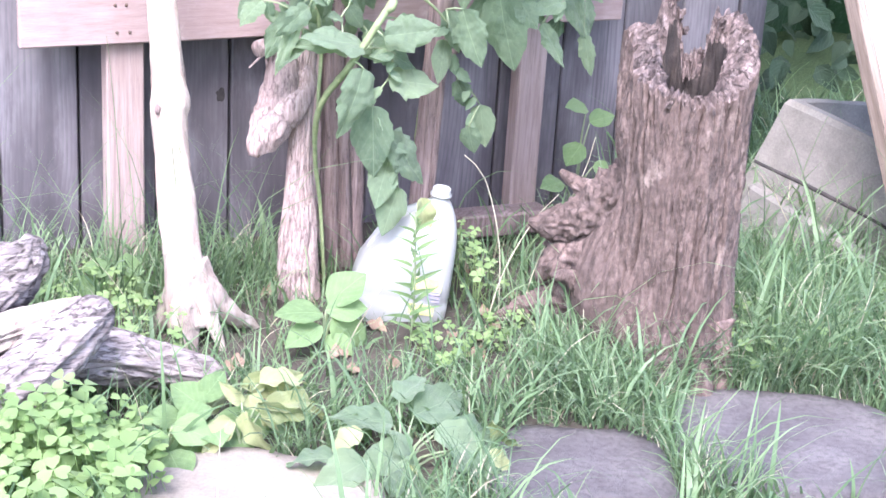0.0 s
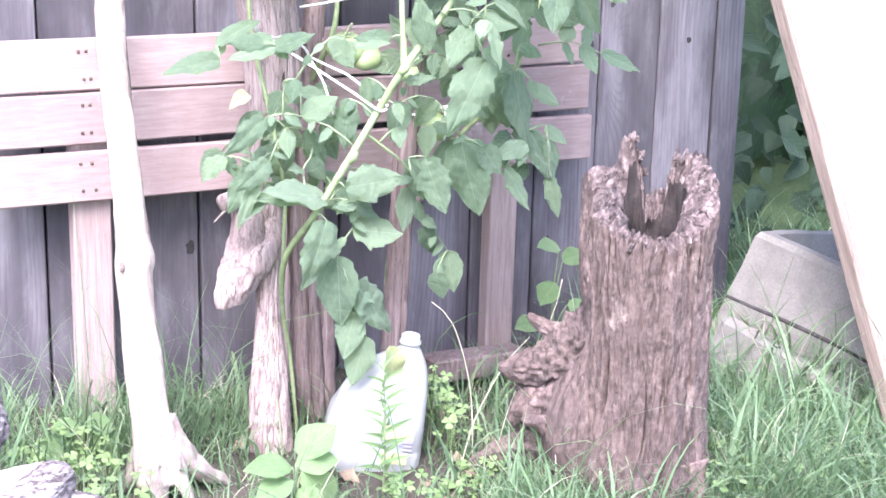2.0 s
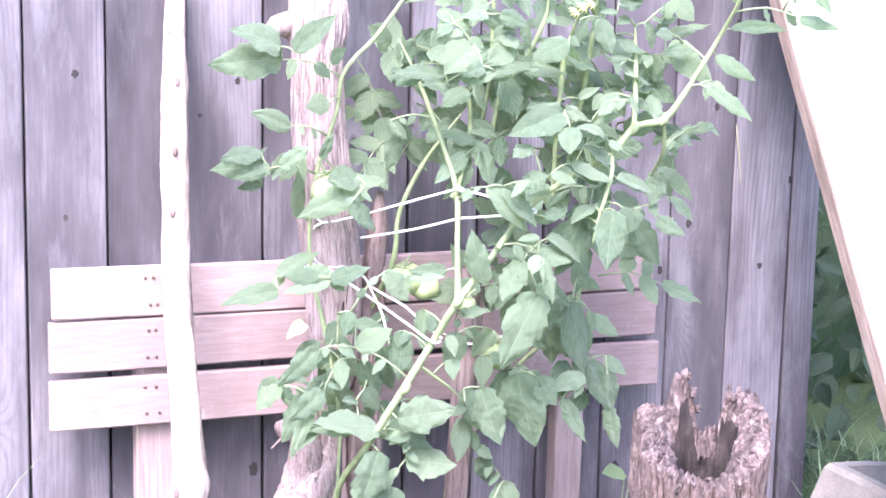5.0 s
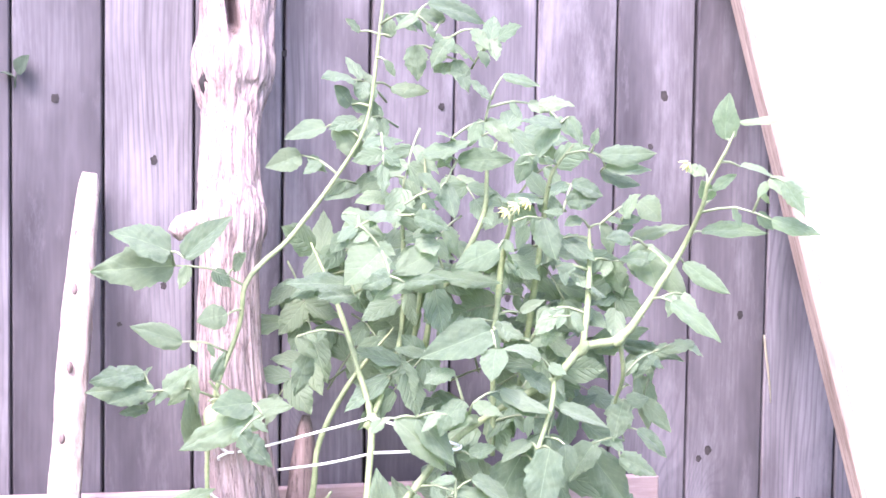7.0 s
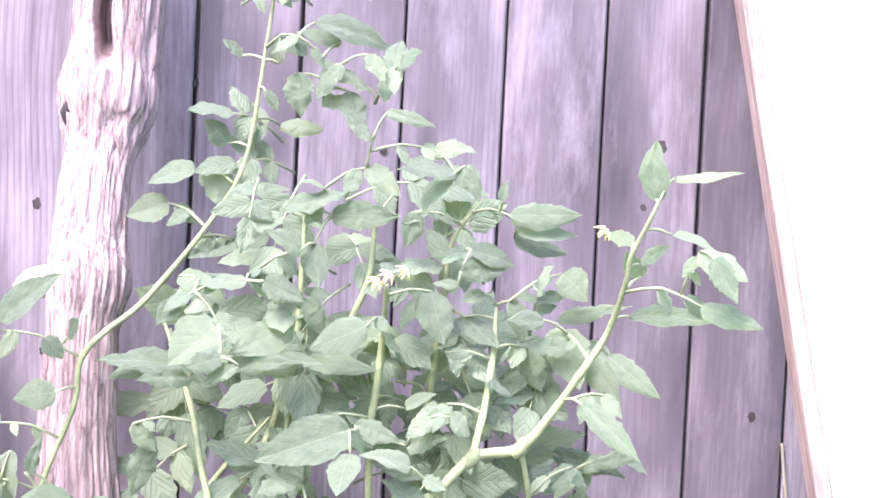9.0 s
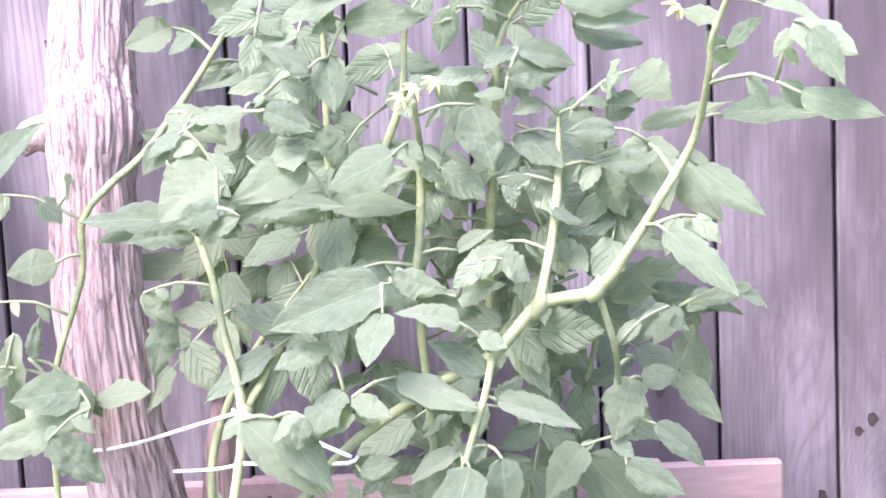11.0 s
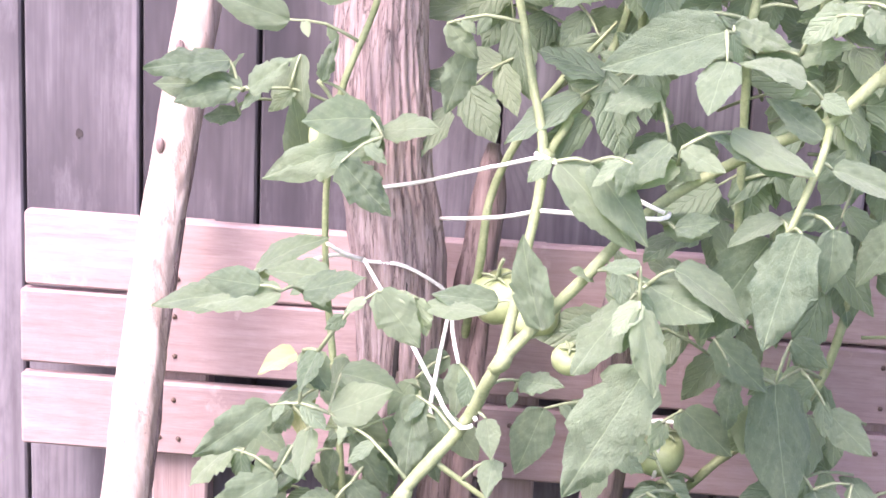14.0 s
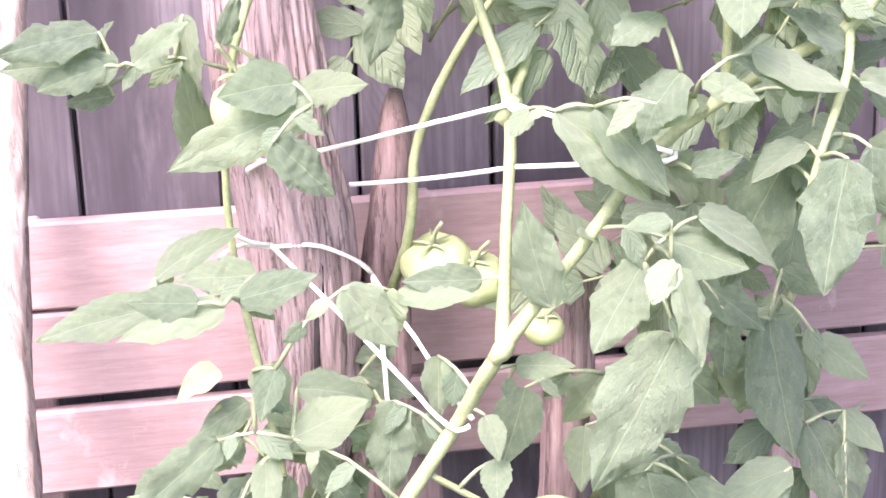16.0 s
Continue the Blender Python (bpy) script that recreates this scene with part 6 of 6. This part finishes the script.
leafy("limp_leaves", "pale dry upturned leaves dropped on the grass", "leaf litter", (-0.32, -0.96, 0.01), (
    (-0.09, 0.0, 0.05, -0.05, -0.01, -0.02, 0.5), (0.10, -0.03, 0.05, 0.03, -0.02, -0.05, 0.35), (0.07, -0.08, 0.03, 0.03, -0.03, -0.03, 0.4), (-0.05, -0.08, 0.03, -0.01, -0.03, -0.05, 0.3)), WL, stems=False, tilt=0.9)
leafy("fence_weed", "pale green weed leaves at the foot of the rack post", "weed", (-0.585, -0.28, 0.0), (
    (0.0, 0.0, 0.07, -0.04, -0.01, 0.015, 0.7), (0.01, 0.0, 0.075, 0.05, -0.01, 0.0, 0.7), (0.02, 0.0, 0.05, 0.05, -0.02, -0.02, 0.7), (-0.02, 0.0, 0.05, -0.05, -0.02, -0.01, 0.7)), BL)
leafy("young_vine", "young vine with heart-shaped leaves climbing beside stump", "vine", (0.42, -0.10, 0.0), (
    (0.0, -0.02, 0.24, -0.05, -0.01, 0.015, 0.7), (0.01, -0.02, 0.21, 0.05, -0.01, 0.02, 0.7), (-0.01, -0.03, 0.17, -0.04, -0.01, -0.035, 0.8), (-0.06, -0.05, 0.10, -0.055, -0.02, 0.005, 0.6), (0.02, -0.03, 0.12, 0.05, -0.01, -0.02, 0.7)), VL)

# tall narrow-leaved weed in front of the jug
nw = []
for k in range(30):
    z = 0.02 + 0.205 * k / 29
    a = k * 2.4
    ln = 0.052 - 0.020 * k / 29
    nw.append((0.004 * math.sin(k), 0, z, math.cos(a) * ln, math.sin(a) * ln * 0.7 - 0.01, 0.020 + 0.012 * pr.random(), 0.12))
slim = leafy("narrow_leaved_weed", "tall slender weed with narrow grey-green leaves", "weed", (-0.165, -0.59, 0.0), nw, NL, stems=False)
part("stem", tube([(0, 0, -0.01, 0.002), (0.003, 0, 0.10, 0.0018), (-0.002, 0, 0.235, 0.001)], 6, 0.02), PETIOLE, slim)


def dry_stalk(base, pts):
    ob = part("dry_stalk", tube([(*p, 0.0012 - 0.0007 * i / len(pts)) for i, p in enumerate(pts)], 6, 0.02, 0.1, 80), DRY)
    ob.location = base
    tagged(ob, "thin straw-coloured dry grass stalk", "grass stalk", "dry stalks")


dry_stalk((-0.05, -0.62, 0.0), [(0, 0, 0), (0.06, 0.05, 0.10), (0.14, 0.10, 0.17), (0.21, 0.14, 0.20)])
dry_stalk((0.02, -0.55, 0.0), [(0, 0, 0), (-0.01, 0.0, 0.15), (-0.035, 0.02, 0.26), (-0.07, 0.03, 0.30)])
dry_stalk((0.04, -0.58, 0.0), [(0, 0, 0), (0.03, 0.0, 0.12), (0.09, -0.02, 0.27), (0.11, -0.02, 0.34)])
dry_stalk((-0.30, -0.62, 0.0), [(0, 0, 0), (0.02, 0.0, 0.05), (0.07, 0.01, 0.12)])
dry_stalk((0.80, -0.62, 0.02), [(0, 0, 0), (0.0, 0.02, 0.10), (0.002, 0.03, 0.22)])

# ---- grass ----
def blades(name, material, n, seed, areas, length, width, label):
    """Bent, tapering blades; areas: rows of (x0, x1, y0, y1, weight, length factor)."""
    g = np.random.default_rng(seed)
    w = np.array([a[4] for a in areas], float)
    which = g.choice(len(areas), n, p=w / w.sum())
    ar = np.array(areas)[which]
    x = ar[:, 0] + g.random(n) * (ar[:, 1] - ar[:, 0])
    y = ar[:, 2] + g.random(n) * (ar[:, 3] - ar[:, 2])
    clump = g.integers(0, n // 14, n)
    cx, cy = x[clump], y[clump]
    mixk = 0.55 * (g.random(n) < 0.8)
    x, y = x + (cx - x) * mixk * (np.hypot(cx - x, cy - y) < 0.12), y + (cy - y) * mixk * (np.hypot(cx - x, cy - y) < 0.12)
    free = np.ones(n, bool)
    for sx, sy, rx, ry, turn in ((-0.125, -1.095, 0.135, 0.15, -0.45), (0.225, -1.105, 0.185, 0.165, -0.45), (-0.60, -1.04, 0.17, 0.16, -0.4), (0.182, -0.805, 0.09, 0.09, 0), (-0.112, -0.440, 0.09, 0.07, -0.42), (-0.58, -0.84, 0.09, 0.07, 0.2), (-0.36, -0.99, 0.10, 0.08, 0.0), (-0.80, -0.76, 0.16, 0.07, 0.3)):
        dx, dy = x - sx, y - sy
        u, v = dx * math.cos(turn) + dy * math.sin(turn), -dx * math.sin(turn) + dy * math.cos(turn)
        free &= (np.abs(u / rx) ** 3 + np.abs(v / ry) ** 3) > 0.88
    x, y, ar = x[free], y[free], ar[free]
    n = len(x)
    near_jug = np.exp(-(((x + 0.20) / 0.36) ** 2 + ((y + 0.55) / 0.22) ** 2))
    by_fence = np.exp(-((y + 0.10) / 0.16) ** 2) * (x < 0.5)
    keep = g.random(n) > 0.5 * near_jug + 0.75 * by_fence
    ln = length * ar[:, 5] * (1 - 0.68 * near_jug) * (1 - 0.45 * by_fence) * (1 - 0.35 * np.exp(-(((x - 0.12) / 0.2) ** 2 + ((y + 0.95) / 0.15) ** 2))) * g.lognormal(0, 0.35, n)
    az = g.random(n) * 2 * math.pi
    lean, bend = 0.10 + 0.40 * g.random(n), 0.4 + 1.9 * g.random(n)
    wd = width * (0.6 + 0.8 * g.random(n))
    ln, wd = ln * keep, wd * keep
    rows = 6
    tilt = lean[:, None] + bend[:, None] * (np.arange(rows) / (rows - 1))[None] ** 1.3
    seg = ln[:, None] / (rows - 1)
    hor = np.concatenate([np.zeros((n, 1)), np.cumsum(np.sin(tilt[:, :-1]) * seg, 1)], 1)
    ver = np.concatenate([np.zeros((n, 1)), np.cumsum(np.cos(tilt[:, :-1]) * seg, 1)], 1)
    px, py, pz = x[:, None] + np.cos(az)[:, None] * hor, y[:, None] + np.sin(az)[:, None] * hor, np.maximum(ver - 0.008, -0.01) + 0.035 * np.exp(-((x - 0.18) ** 2 + (y + 0.74) ** 2) / 0.05)[:, None]
    tw = az + 1.57 + 0.5 * g.standard_normal(n)
    half = wd[:, None] * 0.5 * (1 - (np.arange(rows) / (rows - 1))[None] ** 2.2 * 0.96)
    a = np.stack([px - np.cos(tw)[:, None] * half, py - np.sin(tw)[:, None] * half, pz], -1)
    b = np.stack([px + np.cos(tw)[:, None] * half, py + np.sin(tw)[:, None] * half, pz + 0.15 * half], -1)
    verts = np.stack([a, b], 2).reshape(-1, 3)
    base = (np.arange(n) * rows * 2)[:, None] + (np.arange(rows - 1) * 2)[None]
    faces = np.stack([base, base + 1, base + 3, base + 2], -1).reshape(-1, 4)
    ob = raw(name, verts.tolist(), faces.tolist(), material)
    return tagged(ob, label, "grass", kind="stuff")


AREAS = ((-0.9, 0.75, -0.95, -0.05, 5.0, 1.0), (-0.55, 0.75, -1.25, -0.85, 3.0, 0.85), (0.30, 1.0, -1.0, -0.25, 4.0, 1.25), (-0.95, -0.25, -0.25, -0.03, 1.6, 1.25), (0.85, 2.4, -0.4, 0.5, 1.2, 1.0), (-1.3, -0.6, -1.3, -0.6, 1.0, 0.9), (-0.05, 0.45, -0.98, -0.75, 2.5, 1.1), (0.0, 0.16, -1.2, -0.9, 0.5, 0.9))
blades("grass", GRASS, 13000, 3, AREAS, 0.118, 0.0040, "long unkempt green grass over the ground")
blades("thin_grass", GRASS, 13000, 6, AREAS, 0.115, 0.0022, "fine green grass tufts between the blades")
blades("dry_grass", DRY, 2600, 9, AREAS, 0.10, 0.0024, "dry straw-coloured grass among the green")
blades("tall_grass", GRASS, 520, 17, ((-0.95, -0.30, -0.32, -0.07, 1.0, 1.0), (-0.42, -0.05, -0.40, -0.15, 0.4, 0.7)), 0.33, 0.0026, "tall thin arching grass against the fence foot")
blades("broad_grass", GRASS, 3000, 15, AREAS, 0.140, 0.0070, "broad light green grass blades flopping over")
blades("lawn", GRASS, 30000, 12, ((-4, 4, -5, -1.2, 1.0, 1.0), (-4, -0.9, -1.2, -0.1, 0.11, 1.0), (0.9, 4, -1.2, 0.4, 0.16, 1.0)), 0.09, 0.006, "open lawn away from the fence")


# ---- dead leaves on the soil ----
DL = leaf_mesh("dead_leaf", mottled("dead_leaf_brown", ((0.3, (0.16, 0.10, 0.07)), (0.7, (0.30, 0.21, 0.16))), 30, 120, 0.8), 81, 2, 0.08, 0.5, 0.4, 0.12, 10, 3)
for k in range(26):
    x, y = pr.uniform(-0.5, 0.1), pr.uniform(-0.72, -0.25)
    ob = new("dead_leaf", DL)
    ln = pr.uniform(0.025, 0.05)
    ob.matrix_world = leaf_matrix(Vector((x, y, ground_height(x, y) + 0.006)), (math.cos(k) * ln, math.sin(k) * ln, 0.004), 0.55, pr, 0.4, Vector((0, -0.2, 1)))
    tagged(ob, "curled brown dead leaf on the soil", "leaf", "dead leaves")

# ---- clover ----
def clover(name, n, seed, areas, size, label):
    g = random.Random(seed)
    verts, faces = [], []
    for _ in range(n):
        x0, x1, y0, y1, h = g.choice(areas)
        x, y = g.uniform(x0, x1), g.uniform(y0, y1)
        z = h * (0.45 + 0.6 * g.random())
        s = size * g.uniform(0.7, 1.25)
        up = Vector((g.uniform(-0.4, 0.3), g.uniform(-0.6, 0.1), 1)).normalized()
        ex = up.cross(Vector((0, 1, 0.2))).normalized()
        ey = up.cross(ex)
        turn = g.random() * 6.28
        c = Vector((x, y, z))
        for k in range(3):
            a = turn + 2.094 * k
            d, q = ex * math.cos(a) + ey * math.sin(a), -ex * math.sin(a) + ey * math.cos(a)
            o = len(verts)
            for u, v, zz in ((0, 0, 0), (0.45, -0.42, 0.06), (0.9, -0.50, 0.02), (1.08, -0.25, -0.05), (0.92, 0, 0.0), (1.08, 0.25, -0.05), (0.9, 0.50, 0.02), (0.45, 0.42, 0.06), (0.5, 0, -0.02)):
                verts.append(tuple(c + d * u * s + q * v * s + up * zz * s * 1.5))
            faces += [(o, o + 1, o + 8), (o + 1, o + 2, o + 8), (o + 2, o + 3, o + 4, o + 8), (o + 4, o + 5, o + 6, o + 8), (o + 6, o + 7, o + 8), (o + 7, o, o + 8)]
        o = len(verts)
        foot = Vector((x + g.uniform(-0.03, 0.03), y + g.uniform(-0.03, 0.03), -0.01))
        verts += [tuple(foot), tuple(foot + Vector((0.0015, 0, 0))), tuple(c + Vector((0.001, 0, 0))), tuple(c)]
        faces.append((o, o + 1, o + 2, o + 3))
    ob = raw(name, verts, faces, CLOVER)
    return tagged(ob, label, "clover", kind="stuff")


clover("clover_patch", 330, 5, ((-1.02, -0.75, -1.12, -0.84, 0.13), (-0.95, -0.78, -1.0, -0.86, 0.16), (-0.85, -0.70, -0.98, -0.84, 0.10)), 0.020, "thick light green clover in front of the driftwood")
clover("clover_sprigs", 230, 8, ((-0.72, -0.52, -0.62, -0.40, 0.09), (-0.70, -0.55, -0.45, -0.25, 0.08), (-0.06, 0.05, -0.55, -0.35, 0.13), (-0.05, 0.12, -0.78, -0.60, 0.06), (-0.20, 0.0, -0.72, -0.60, 0.05), (0.25, 0.45, -0.95, -0.80, 0.10), (0.45, 0.7, -0.95, -0.8, 0.09)), 0.011, "scattered light green clover sprigs in grass")

# ---- hedge beyond the fence ----
hr = random.Random(31)
HL = leaf_mesh("hedge_leaf", BUSH, 90, 3, 0.10, 0.2, 0.25, 0.03, 6, 2, 1.0)
places, sizes = [], []
for _ in range(4200):
    x = hr.uniform(0.7, 4.2)
    d = hr.random() ** 1.5
    places.append((x, 0.35 + 0.3 * noise.noise(Vector((x * 1.5, 0, 2))) + 0.9 * d, hr.uniform(0.02, 2.3)))
    sizes.append(hr.uniform(0.05, 0.11))
# sparser leaves added unseen behind the boards, to darken the gaps
for _ in range(1000):
    x = hr.uniform(-3.0, 0.9)
    places.append((x, 0.30 + 0.5 * hr.random(), hr.uniform(0.02, 2.1)))
    sizes.append(hr.uniform(0.07, 0.12))
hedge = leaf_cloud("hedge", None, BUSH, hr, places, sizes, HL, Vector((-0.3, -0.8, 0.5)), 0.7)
tagged(hedge, "dark leafy shrubs and vines, continued unseen behind the fence gaps", "shrubs", kind="stuff")


# added leaf-coloured sheet that keeps the depth behind shrubs and boards dark
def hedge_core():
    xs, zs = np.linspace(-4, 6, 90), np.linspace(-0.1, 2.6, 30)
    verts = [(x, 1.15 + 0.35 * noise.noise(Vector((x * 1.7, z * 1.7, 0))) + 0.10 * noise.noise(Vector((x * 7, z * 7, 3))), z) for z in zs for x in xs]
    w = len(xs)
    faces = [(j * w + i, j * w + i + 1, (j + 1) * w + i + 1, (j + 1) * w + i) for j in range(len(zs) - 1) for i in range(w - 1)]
    tagged(raw("backdrop_thicket", verts, faces, BUSH, uvs=[(v[0] * 3 % 1, 0.3) for v in verts]), "bumpy dark sheet added behind the shrubs and fence gaps", "thicket", kind="structure")


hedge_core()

leafy("ivy_sprig", "small dark ivy leaf poking through a fence gap", "ivy", (-0.56, 0.0, 1.325), ((0.004, -0.008, 0.012, 0.012, -0.012, 0.030, 0.8), (0.0, -0.006, 0.005, -0.020, -0.010, 0.012, 0.7)), [leaf_mesh("ivy_leaf", BUSH, 95, 2, 0.1, 0.2, 0.2, 0.02, 10, 3)], BUSH, 0.001)
